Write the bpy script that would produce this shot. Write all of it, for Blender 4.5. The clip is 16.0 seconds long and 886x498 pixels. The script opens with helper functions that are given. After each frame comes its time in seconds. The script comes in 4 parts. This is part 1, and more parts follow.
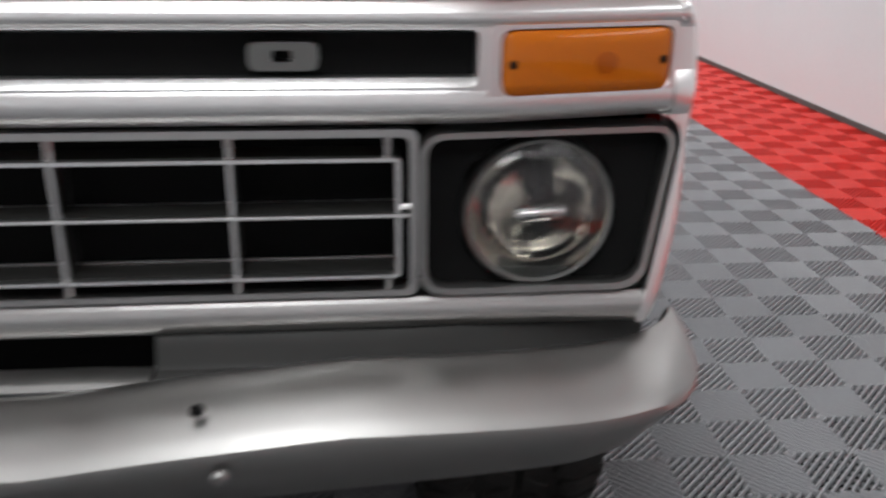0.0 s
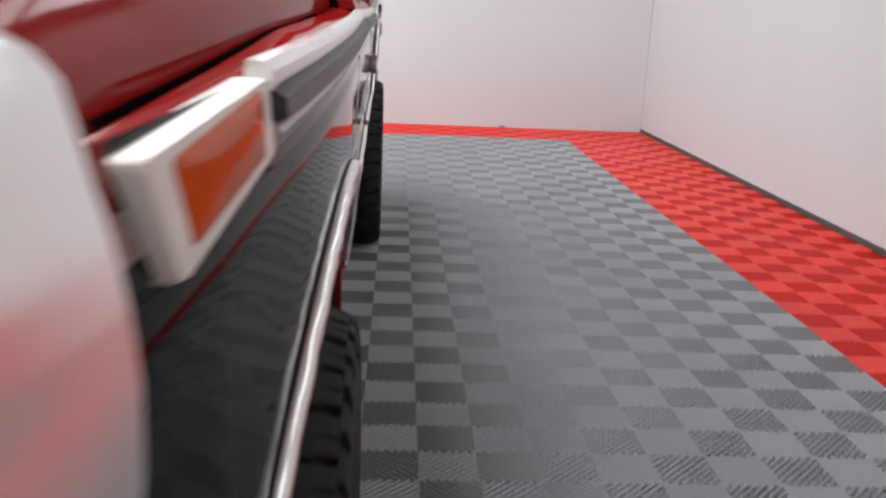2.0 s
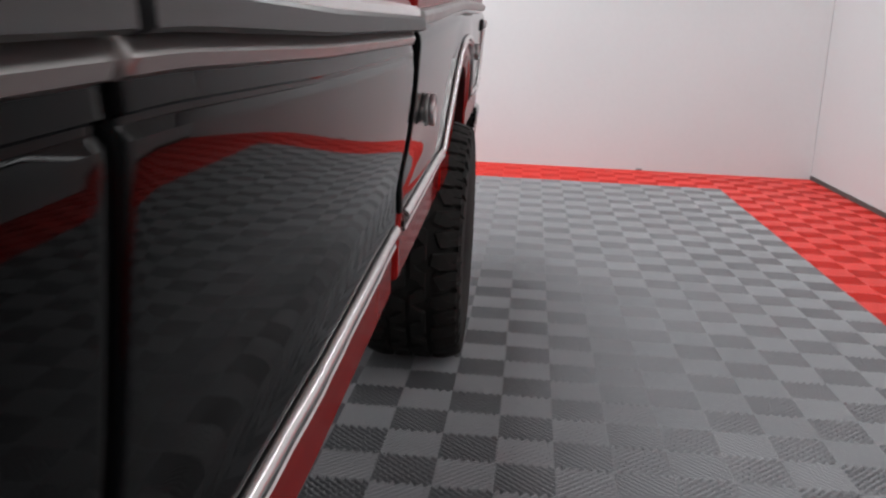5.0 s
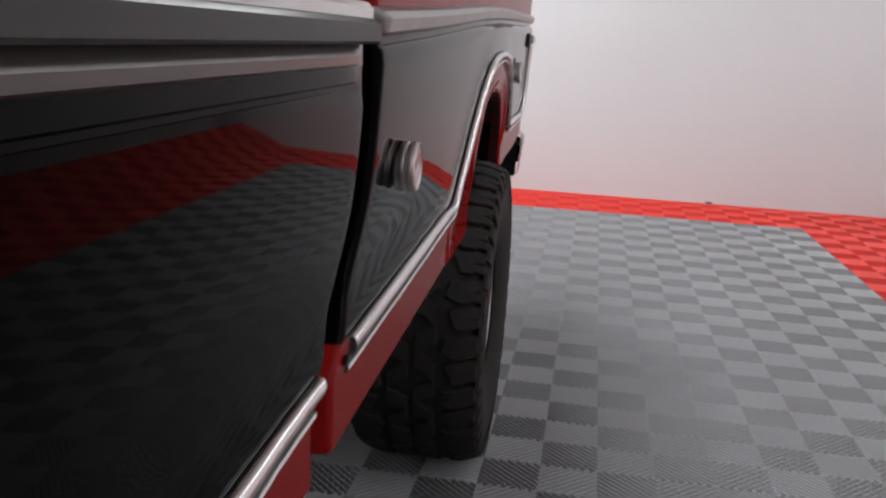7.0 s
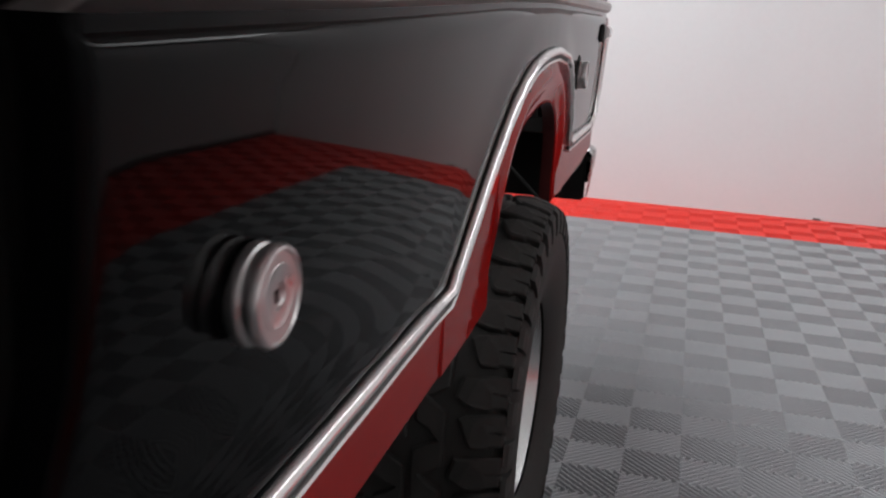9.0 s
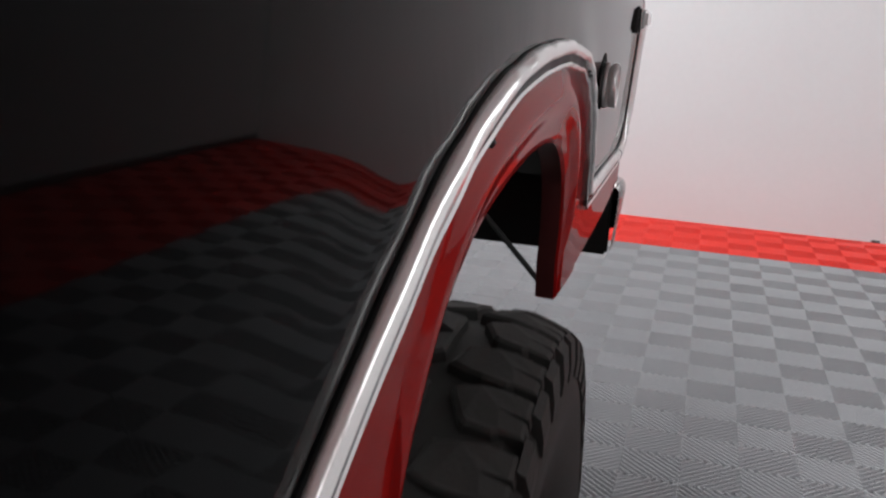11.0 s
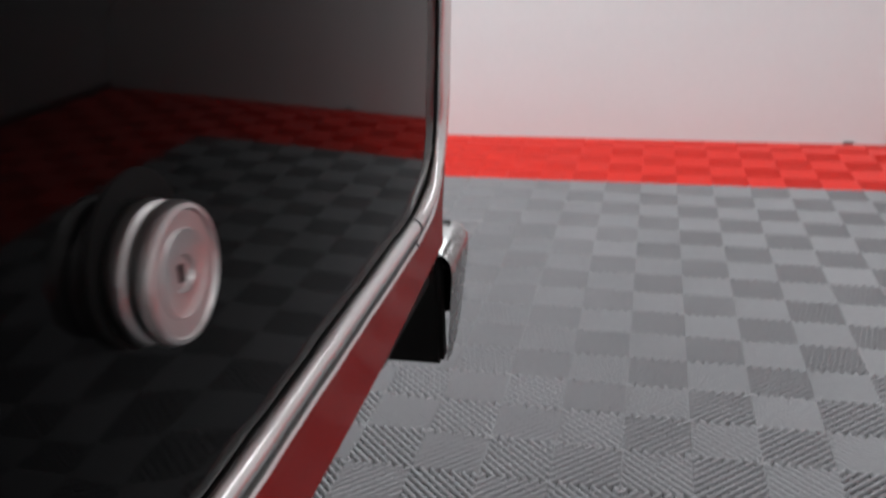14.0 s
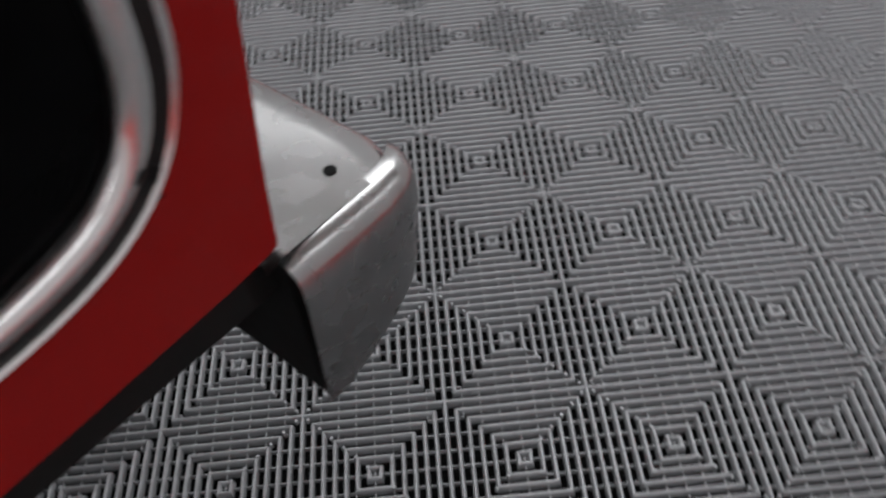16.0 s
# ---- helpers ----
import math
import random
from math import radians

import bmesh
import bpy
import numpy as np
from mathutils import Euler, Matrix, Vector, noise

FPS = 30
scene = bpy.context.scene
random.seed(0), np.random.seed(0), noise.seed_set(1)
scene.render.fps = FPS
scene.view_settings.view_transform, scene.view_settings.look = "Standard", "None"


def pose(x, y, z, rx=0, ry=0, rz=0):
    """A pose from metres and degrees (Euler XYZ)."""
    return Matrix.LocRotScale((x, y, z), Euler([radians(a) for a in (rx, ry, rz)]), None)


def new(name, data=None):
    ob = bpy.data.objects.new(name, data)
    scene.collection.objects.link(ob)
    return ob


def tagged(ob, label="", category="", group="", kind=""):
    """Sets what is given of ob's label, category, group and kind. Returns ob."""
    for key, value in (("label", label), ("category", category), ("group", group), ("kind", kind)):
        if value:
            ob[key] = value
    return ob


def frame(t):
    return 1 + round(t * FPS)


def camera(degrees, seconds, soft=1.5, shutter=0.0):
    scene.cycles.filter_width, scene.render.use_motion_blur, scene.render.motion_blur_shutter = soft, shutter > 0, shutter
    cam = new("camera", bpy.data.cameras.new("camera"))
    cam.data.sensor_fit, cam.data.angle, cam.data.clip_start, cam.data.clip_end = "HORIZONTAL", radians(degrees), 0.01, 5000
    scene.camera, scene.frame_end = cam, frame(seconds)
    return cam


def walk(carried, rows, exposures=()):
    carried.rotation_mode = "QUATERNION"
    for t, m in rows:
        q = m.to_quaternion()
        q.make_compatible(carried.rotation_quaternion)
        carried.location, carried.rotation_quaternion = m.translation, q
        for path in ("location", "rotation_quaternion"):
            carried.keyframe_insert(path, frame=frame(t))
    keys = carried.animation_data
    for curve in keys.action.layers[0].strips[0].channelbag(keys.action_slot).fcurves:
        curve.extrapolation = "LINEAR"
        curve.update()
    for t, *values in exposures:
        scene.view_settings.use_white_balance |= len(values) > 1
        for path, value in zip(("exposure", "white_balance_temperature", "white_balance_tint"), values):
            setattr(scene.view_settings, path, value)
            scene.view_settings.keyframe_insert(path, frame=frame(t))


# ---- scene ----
cam = camera(52.48, 16.0, soft=2.3, shutter=0.75)
PATH = [
    (0.0, -0.5315, -3.1123, 1.1827, 69.557, -0.653, -4.988),
    (0.5, -0.4036, -2.9867, 1.1540, 70.573, -0.558, -6.485),
    (1.0, -0.3191, -2.8313, 1.1397, 71.215, -1.493, -7.126),
    (1.5, -0.2005, -2.6810, 1.1273, 74.000, -1.200, -4.830),
    (2.0, -0.0795, -2.4459, 1.1107, 75.254, -2.431, -2.635),
    (2.5, -0.0473, -2.2040, 1.0950, 75.781, -3.547, -2.028),
    (3.0, -0.0084, -1.9565, 1.0783, 75.989, -3.580, -0.178),
    (3.5, 0.0518, -1.8109, 1.0872, 76.262, -2.131, 3.733),
    (4.0, 0.0296, -1.5662, 1.0840, 75.946, -2.394, 4.987),
    (6.5, 0.0353, -0.5671, 1.0694, 77.673, -1.609, 6.924),
    (7.0, 0.0598, -0.4260, 1.0792, 77.299, -3.152, 9.710),
    (7.5, 0.0351, -0.2174, 1.0641, 77.530, -2.845, 10.447),
    (8.0, 0.0341, -0.0373, 1.0627, 77.709, -1.905, 11.613),
    (8.5, 0.0724, 0.0687, 1.0847, 77.051, -3.019, 14.310),
    (11.0, -0.0427, 1.0333, 1.0797, 76.170, -3.436, 16.613),
    (11.5, -0.0580, 1.1870, 1.0900, 77.427, -2.380, 14.270),
    (12.0, -0.0280, 1.3860, 1.1310, 76.153, -4.212, 15.146),
    (12.5, -0.0530, 1.5530, 1.1240, 76.877, -3.687, 12.812),
    (13.0, -0.0630, 1.7100, 1.1250, 76.902, -2.377, 10.802),
    (13.5, -0.0390, 1.9320, 1.1310, 73.947, -0.767, 11.017),
    (14.0, 0.0190, 2.0210, 1.1570, 69.300, 1.663, 12.720),
    (14.5, 0.0032, 2.2463, 1.1515, 61.154, 1.530, 14.211),
    (15.0, 0.0304, 2.4190, 1.1695, 52.306, 2.598, 18.162),
    (15.5, 0.1094, 2.6477, 1.1795, 45.457, 4.334, 29.214),
    (16.0, 0.1022, 2.8283, 1.1421, 43.254, 4.100, 40.855),
]
walk(cam, [(t, pose(*p)) for t, *p in PATH], [(0.0, -0.05), (2.0, -0.05), (3.5, -0.15), (12.0, -0.15), (14.0, -0.2), (15.0, -0.3), (16.0, -0.38)])

# ---- light ----
world = bpy.data.worlds.new("world")
scene.world = world
world.use_nodes = True
world.node_tree.nodes["Background"].inputs[0].default_value = (0.9, 0.92, 1.0, 1)
world.node_tree.nodes["Background"].inputs[1].default_value = 0.02
scene.view_settings.exposure = 0.0


def ceiling_lamp(x, y, sx, sy, power):
    lamp = bpy.data.lights.new("ceiling_lamp", "AREA")
    lamp.shape, lamp.size, lamp.size_y, lamp.energy = "RECTANGLE", sx, sy, power
    lamp.color = (0.95, 0.975, 1.0)
    ob = new("ceiling_lamp", lamp)
    ob.matrix_world = pose(x, y, 3.38, 0, 0, 0)


for lx, width, power in ((1.9, 0.4, 17), (-1.0, 0.95, 72), (-3.7, 0.95, 34)):
    for ly in (-3.8, -0.6, 2.6, 5.4):
        ceiling_lamp(lx, ly, width, 2.6, power)


# ---- materials ----
def material(name, color, rough=0.5, metal=0.0, coat=0.0, grain=0.0, grain_size=40.0, bump=0.0, bump_size=200.0, rough_var=0.0,
             per_object=0.0, coat_rough=0.04, stain=0.0, stain_size=3.0, transmission=0.0, spec=None, coat_ior=1.5, ior=1.5):
    mat = bpy.data.materials.new(name)
    mat.use_nodes = True
    nt = mat.node_tree
    b = nt.nodes["Principled BSDF"]
    b.inputs["Base Color"].default_value = (*color, 1)
    b.inputs["Roughness"].default_value = rough
    b.inputs["Metallic"].default_value = metal
    b.inputs["Coat Weight"].default_value = coat
    b.inputs["Coat Roughness"].default_value = coat_rough
    b.inputs["Transmission Weight"].default_value = transmission
    b.inputs["IOR"].default_value = ior
    b.inputs["Specular IOR Level"].default_value = spec if spec is not None else 0.0 if coat >= 0.5 else 0.5
    b.inputs["Coat IOR"].default_value = coat_ior
    co = nt.nodes.new("ShaderNodeTexCoord")

    def noise_node(size, detail=6.0):
        n = nt.nodes.new("ShaderNodeTexNoise")
        n.inputs["Scale"].default_value, n.inputs["Detail"].default_value = size, detail
        nt.links.new(co.outputs["Object"], n.inputs["Vector"])
        return n.outputs["Fac"]

    def math_node(op, a, c):
        n = nt.nodes.new("ShaderNodeMath")
        n.operation = op
        for k, v in enumerate((a, c)):
            if isinstance(v, (int, float)):
                n.inputs[k].default_value = v
            else:
                nt.links.new(v, n.inputs[k])
        return n.outputs[0]

    factor = None
    if grain:
        factor = math_node("ADD", math_node("MULTIPLY", math_node("SUBTRACT", noise_node(grain_size), 0.5), 2 * grain), 1.0)
    if stain:
        f2 = math_node("ADD", math_node("MULTIPLY", math_node("SUBTRACT", noise_node(stain_size, 3.0), 0.5), 2 * stain), 1.0)
        factor = f2 if factor is None else math_node("MULTIPLY", factor, f2)
    if per_object:
        info = nt.nodes.new("ShaderNodeObjectInfo")
        f3 = math_node("ADD", math_node("MULTIPLY", math_node("SUBTRACT", info.outputs["Random"], 0.5), 2 * per_object), 1.0)
        factor = f3 if factor is None else math_node("MULTIPLY", factor, f3)
    if factor is not None:
        vm = nt.nodes.new("ShaderNodeVectorMath")
        vm.operation = "SCALE"
        vm.inputs[0].default_value = color
        nt.links.new(factor, vm.inputs["Scale"])
        nt.links.new(vm.outputs[0], b.inputs["Base Color"])
    if rough_var:
        nt.links.new(math_node("ADD", math_node("MULTIPLY", math_node("SUBTRACT", noise_node(stain_size * 4 + 5), 0.5), 2 * rough_var), rough), b.inputs["Roughness"])
    if bump:
        bn = nt.nodes.new("ShaderNodeBump")
        bn.inputs["Strength"].default_value, bn.inputs["Distance"].default_value = 1.0, bump
        nt.links.new(noise_node(bump_size, 4.0), bn.inputs["Height"])
        nt.links.new(bn.outputs[0], b.inputs["Normal"])
    return mat


RED = material("red_paint", (0.245, 0.0080, 0.0072), 0.32, spec=0.0, coat=0.48, coat_ior=1.36, coat_rough=0.05, bump=0.00006, bump_size=30, grain=0.06, grain_size=4, rough_var=0.05)
BLACK = material("black_paint", (0.0016, 0.0016, 0.0018), 0.25, coat=1.0, coat_ior=1.125, bump=0.0006, bump_size=4, grain=0.2, grain_size=5)
CHROME = material("chrome", (0.74, 0.73, 0.72), 0.21, metal=1.0, rough_var=0.07, grain=0.05, grain_size=12, bump=0.0001, bump_size=25)
SATIN = material("satin_aluminium", (0.90, 0.89, 0.88), 0.31, metal=1.0, rough_var=0.06, grain=0.05, grain_size=18, bump=0.00015, bump_size=60)
PAN = material("dull_grey_pan", (0.021, 0.0205, 0.019), 0.55, spec=0.35, grain=0.15, grain_size=14, rough_var=0.08)
CAP = material("dull_cap_metal", (0.55, 0.53, 0.525), 0.30, metal=1.0, grain=0.08, grain_size=60, rough_var=0.06, bump=0.0002, bump_size=150)
GRILLE = material("dull_grille_aluminium", (0.52, 0.51, 0.50), 0.32, metal=1.0, grain=0.06, grain_size=30, rough_var=0.06)
REAR_CHROME = material("scuffed_bumper_chrome", (0.33, 0.328, 0.325), 0.27, metal=1.0, rough_var=0.08, grain=0.10, grain_size=30, bump=0.0003, bump_size=12, stain=0.30, stain_size=9)
RIDGE = material("dull_side_ridge", (0.27, 0.257, 0.248), 0.32, metal=0.85, grain=0.08, grain_size=20, rough_var=0.06, bump=0.0001, bump_size=40)
BEZEL = material("dull_bezel_metal", (0.36, 0.355, 0.345), 0.40, metal=1.0, grain=0.1, grain_size=30, rough_var=0.06)
RING = material("dull_lamp_ring", (0.22, 0.22, 0.212), 0.34, metal=1.0, rough_var=0.06)
BUMPER = material("worn_bumper_chrome", (0.33, 0.323, 0.312), 0.40, metal=1.0, rough_var=0.08, grain=0.08, grain_size=9, bump=0.0004, bump_size=7, stain=0.1, stain_size=5)
# darker copy of the red, with the flange's shade put into the colour
RED_SHADED = material("dark_red_overspray", (0.045, 0.006, 0.006), 0.5, spec=0.3, grain=0.2, grain_size=20)
RUBBER = material("black_rubber", (0.012, 0.012, 0.0125), 0.42, grain=0.15, grain_size=80, bump=0.0002, bump_size=300)
INSERT_AND_SHADE = material("black_trim_insert", (0.004, 0.004, 0.004), 0.5, spec=0.3, grain=0.3, grain_size=60)
DARK = material("dark_recess", (0.004, 0.004, 0.004), 0.8, spec=0.15, grain=0.3, grain_size=20)
UNDER = material("black_underbody", (0.006, 0.0058, 0.0055), 0.75, spec=0.2, grain=0.35, grain_size=12, bump=0.0008, bump_size=60)
TYRE = material("tyre_rubber", (0.0165, 0.0152, 0.0140), 0.75, spec=0.3, grain=0.3, grain_size=30, bump=0.0006, bump_size=180)
AMBER = material("amber_plastic", (0.52, 0.13, 0.008), 0.22, coat=0.6, grain=0.1, grain_size=25, bump=0.0006, bump_size=90, stain=0.12, stain_size=14)
BULB = material("amber_over_bulb", (0.40, 0.088, 0.007), 0.25, coat=0.6, grain=0.25, grain_size=60, stain=0.25, stain_size=50)
CREAM = material("cream_bezel", (0.72, 0.69, 0.63), 0.32, grain=0.08, grain_size=20, stain=0.1, stain_size=25)
MARKER = material("dark_amber_plastic", (0.50, 0.075, 0.008), 0.22, coat=0.5, grain=0.15, grain_size=35, bump=0.0005, bump_size=90, stain=0.2, stain_size=22)
GLASS = material("lamp_glass", (1, 1, 1), 0.02, transmission=1.0, ior=1.45, bump=0.00022, bump_size=45)
WINDOW = material("window_glass", (0.85, 0.9, 0.9), 0.02, transmission=1.0)
MIRROR = material("lamp_reflector", (0.62, 0.60, 0.55), 0.03, metal=1.0, bump=0.0006, bump_size=26, grain=0.12, grain_size=30, stain=0.35, stain_size=24)
WALL = material("white_wall_paint", (0.76, 0.76, 0.765), 0.62, grain=0.02, grain_size=30, stain=0.03, stain_size=1.2, bump=0.0006, bump_size=120)
CEIL = material("ceiling_paint", (0.8, 0.8, 0.79), 0.8, grain=0.03, grain_size=9)
BASE = material("grey_base_trim", (0.10, 0.095, 0.09), 0.6, grain=0.2, grain_size=25)
GREY_TILE = material("grey_plastic_tile", (0.303, 0.306, 0.315), 0.33, grain=0.08, grain_size=60, per_object=0.05, stain=0.1, stain_size=2.0, bump=0.0002, bump_size=400)
RED_TILE = material("red_plastic_tile", (0.74, 0.034, 0.022), 0.42, grain=0.08, grain_size=60, per_object=0.05, stain=0.08, stain_size=2.0, bump=0.0002, bump_size=400)
SLAB = material("dark_subfloor", (0.008, 0.008, 0.008), 0.9, spec=0.0, grain=0.25, grain_size=15)
STEEL = material("silver_wheel", (0.5, 0.5, 0.49), 0.25, metal=1.0, rough_var=0.05)


# vertical flutes of the lamp glass
flute_tree = GLASS.node_tree
flute = flute_tree.nodes.new("ShaderNodeTexWave")
flute.bands_direction = "X"
flute.inputs["Scale"].default_value, flute.inputs["Distortion"].default_value = 48.0, 1.2
flute_tree.links.new(next(n for n in flute_tree.nodes if n.type == "TEX_COORD").outputs["Object"], flute.inputs["Vector"])
flute_tree.links.new(flute.outputs["Fac"], next(n for n in flute_tree.nodes if n.type == "BUMP").inputs["Height"])


# ---- mesh helpers ----
def mesh_object(name, verts, faces, mats, slots=None, smooth=35.0, parent=None):
    me = bpy.data.meshes.new(name)
    me.from_pydata([tuple(v) for v in verts], [], faces)
    for m in (mats if isinstance(mats, (list, tuple)) else [mats]):
        me.materials.append(m)
    if slots is not None:
        me.polygons.foreach_set("material_index", slots)
    bm = bmesh.new()
    bm.from_mesh(me)
    bmesh.ops.remove_doubles(bm, verts=bm.verts, dist=0.00005)
    bmesh.ops.recalc_face_normals(bm, faces=bm.faces)
    bm.to_mesh(me)
    bm.free()
    if smooth:
        me.polygons.foreach_set("use_smooth", [True] * len(me.polygons))
        me.set_sharp_from_angle(angle=radians(smooth))
    ob = new(name, me)
    if parent is not None:
        ob.parent = parent
    return ob


class Shape:
    """Collects vertices and faces of one mesh."""

    def __init__(self):
        self.v, self.f, self.s = [], [], []

    def grid(self, rows, slot=0, closed=False, slots=None):
        n, base = len(rows[0]), len(self.v)
        for r in rows:
            self.v.extend(r)
        for i in range(len(rows) - (0 if closed else 1)):
            for k in range(n - 1):
                a = base + i * n + k
                b = base + ((i + 1) % len(rows)) * n + k
                self.f.append((a, a + 1, b + 1, b))
                self.s.append(slots[k] if slots else slot)
        return self

    def face(self, pts, slot=0):
        base = len(self.v)
        self.v.extend(pts)
        self.f.append(tuple(range(base, base + len(pts))))
        self.s.append(slot)
        return self

    def box(self, x0, x1, y0, y1, z0, z1, bevel=0.0, slot=0):
        bm = bmesh.new()
        bmesh.ops.create_cube(bm, size=1, matrix=Matrix.Translation(((x0 + x1) / 2, (y0 + y1) / 2, (z0 + z1) / 2)) @ Matrix.Diagonal((abs(x1 - x0), abs(y1 - y0), abs(z1 - z0), 1)))
        if bevel:
            bmesh.ops.bevel(bm, geom=bm.edges[:], offset=bevel, segments=2, affect="EDGES")
        return self.add(bm, slot)

    def add(self, bm, slot=0, m=None):
        base = len(self.v)
        bm.verts.index_update()
        self.v.extend((m @ v.co if m else v.co.copy()) for v in bm.verts)
        for f in bm.faces:
            self.f.append(tuple(base + v.index for v in f.verts))
            self.s.append(slot)
        bm.free()
        return self

    def lathe(self, axis_point, axis, profile, n=32, slot=0, slots=None):
        """profile: (radius, distance along the axis)."""
        axis = Vector(axis).normalized()
        u = axis.orthogonal().normalized()
        w = axis.cross(u)
        o = Vector(axis_point)
        rows = []
        for k in range(n):
            a = 2 * math.pi * k / n
            d = u * math.cos(a) + w * math.sin(a)
            rows.append([o + d * r + axis * h for r, h in profile])
        return self.grid(rows, slot, True, slots)

    def tube(self, p, q, r, n=10, slot=0):
        p, q = Vector(p), Vector(q)
        return self.lathe(p, q - p, [(0, 0), (r, 0), (r, (q - p).length), (0, (q - p).length)], n, slot)

    def make(self, name, mats, parent=None, smooth=35.0, label=""):
        ob = mesh_object(name, self.v, self.f, mats, self.s, smooth, parent)
        if label:
            tagged(ob, label)
        return ob


def lerp(x, pts):
    return float(np.interp(x, [p[0] for p in pts], [p[1] for p in pts]))


def rounded(pts, radius, n=5):
    """A closed outline with its corners rounded."""
    out = []
    for k, p in enumerate(pts):
        a, b, c = Vector(pts[k - 1]), Vector(p), Vector(pts[(k + 1) % len(pts)])
        r = min(radius, (a - b).length * 0.45, (c - b).length * 0.45)
        s, e = b + (a - b).normalized() * r, b + (c - b).normalized() * r
        for i in range(n + 1):
            t = i / n
            out.append(s * (1 - t) ** 2 + b * 2 * t * (1 - t) + e * t * t)
    return out


# ---- the room ----
CELL = 0.1524
RX, BY = 16 * CELL, 44.25 * CELL
LX, FY = -5.2, -6.6


def wall(name, x0, x1, y0, y1, label):
    sh = Shape().box(x0, x1, y0, y1, -0.05, 3.5)
    ob = sh.make(name, WALL, smooth=0)
    return tagged(ob, label, "wall", kind="structure")


wall("wall_east", RX, RX + 0.2, FY - 0.2, BY + 0.2, "plain white painted side wall of the showroom")
wall("wall_north", LX - 0.2, RX - 0.003, BY, BY + 0.2, "plain white painted end wall of the showroom")
wall("wall_west", LX - 0.2, LX, FY, BY - 0.003, "plain white painted far wall of the showroom")
wall("wall_south", LX - 0.2, RX - 0.003, FY - 0.2, FY - 0.003, "plain white painted wall behind the truck")
tagged(Shape().box(LX - 0.2, RX + 0.2, FY - 0.2, BY + 0.2, 3.5, 3.6).make("ceiling", CEIL, smooth=0), "plain white flat showroom ceiling", "ceiling", kind="structure")
tagged(Shape().box(RX - 0.012, RX - 0.0005, FY, BY - 0.01, 0.0, 0.035, 0.003).make("baseboard", BASE), "thin dark grey base trim along the white wall", "baseboard", kind="structure")

# ---- truck frame: x = 0 on its side, y from nose to tail, z up ----
truck = new("pickup_truck")
truck.matrix_world = Matrix.Translation((-0.165, 0, 0)) @ pose(0, 0, 0, 1.6, 0, 0.7)
tagged(truck, "lifted red and black two-tone pickup truck with chrome trim", "pickup truck")
WIDTH = 2.0


def part(name, sh, mats, parent=None, label="", smooth=35.0):
    return sh.make(name, mats, parent or truck, smooth, label)


UP = [(-2.3, 0.0), (-0.6, 0.0), (-0.24, -0.012), (0.5, -0.024)]
LOW = [(-2.3, 0.716), (-0.9, 0.716), (-0.66, 0.719), (-0.25, 0.733), (0.3, 0.749), (1.27, 0.757), (2.35, 0.798), (2.5, 0.787), (2.8, 0.780), (3.1, 0.780)]
BOT = [(-2.3, 0.622), (-0.6, 0.622), (0.5, 0.64), (1.4, 0.645), (2.17, 0.694), (2.192, 0.691), (2.225, 0.688), (2.30, 0.684), (2.42, 0.682), (2.75, 0.682), (3.0, 0.694), (3.1, 0.705)]
FRONT_ARCH = [(-1.94, 0.603), (-1.90, 0.704), (-1.82, 0.804), (-1.72, 0.868), (-1.60, 0.907), (-1.46, 0.927), (-1.33, 0.934), (-1.17, 0.929), (-1.05, 0.909), (-0.96, 0.870), (-0.905, 0.803), (-0.89, 0.719)]
FRONT_OPEN = [(-1.86, 0.62), (-1.80, 0.725), (-1.72, 0.80), (-1.60, 0.85), (-1.42, 0.878), (-1.25, 0.874), (-1.11, 0.848), (-1.03, 0.80), (-0.985, 0.72), (-0.975, 0.63)]
REAR_ARCH = [(1.24, 0.757), (1.31, 0.812), (1.42, 0.893), (1.54, 0.963), (1.66, 1.002), (1.78, 1.018), (1.90, 1.022), (2.00, 1.017), (2.09, 1.002), (2.20, 0.954), (2.27, 0.895), (2.315, 0.840), (2.335, 0.803)]
REAR_OPEN = [(1.50, 0.64), (1.52, 0.725), (1.57, 0.822), (1.66, 0.890), (1.80, 0.918), (1.94, 0.923), (2.04, 0.908), (2.122, 0.862), (2.172, 0.79), (2.188, 0.735), (2.200, 0.676)]


def smooth_curve(pts, n=8):
    """Catmull-Rom through the points."""
    out = []
    for k in range(len(pts) - 1):
        p = [Vector(pts[max(0, min(len(pts) - 1, k + d))]) for d in (-1, 0, 1, 2)]
        for i in range(n):
            t = i / n
            out.append(0.5 * ((2 * p[1]) + (p[2] - p[0]) * t + (2 * p[0] - 5 * p[1] + 4 * p[2] - p[3]) * t * t + (3 * p[1] - p[0] - 3 * p[2] + p[3]) * t ** 3))
    out.append(Vector(pts[-1]))
    return out


F_ARCH, F_OPEN, R_ARCH, R_OPEN = [smooth_curve(a) for a in (FRONT_ARCH, FRONT_OPEN, REAR_ARCH, REAR_OPEN)]


ARCHES = [(np.array([(p.x, p.y) for p in F_ARCH]), 0.010, 0.0), (np.array([(p.x, p.y) for p in R_ARCH]), 0.003, 0.05)]


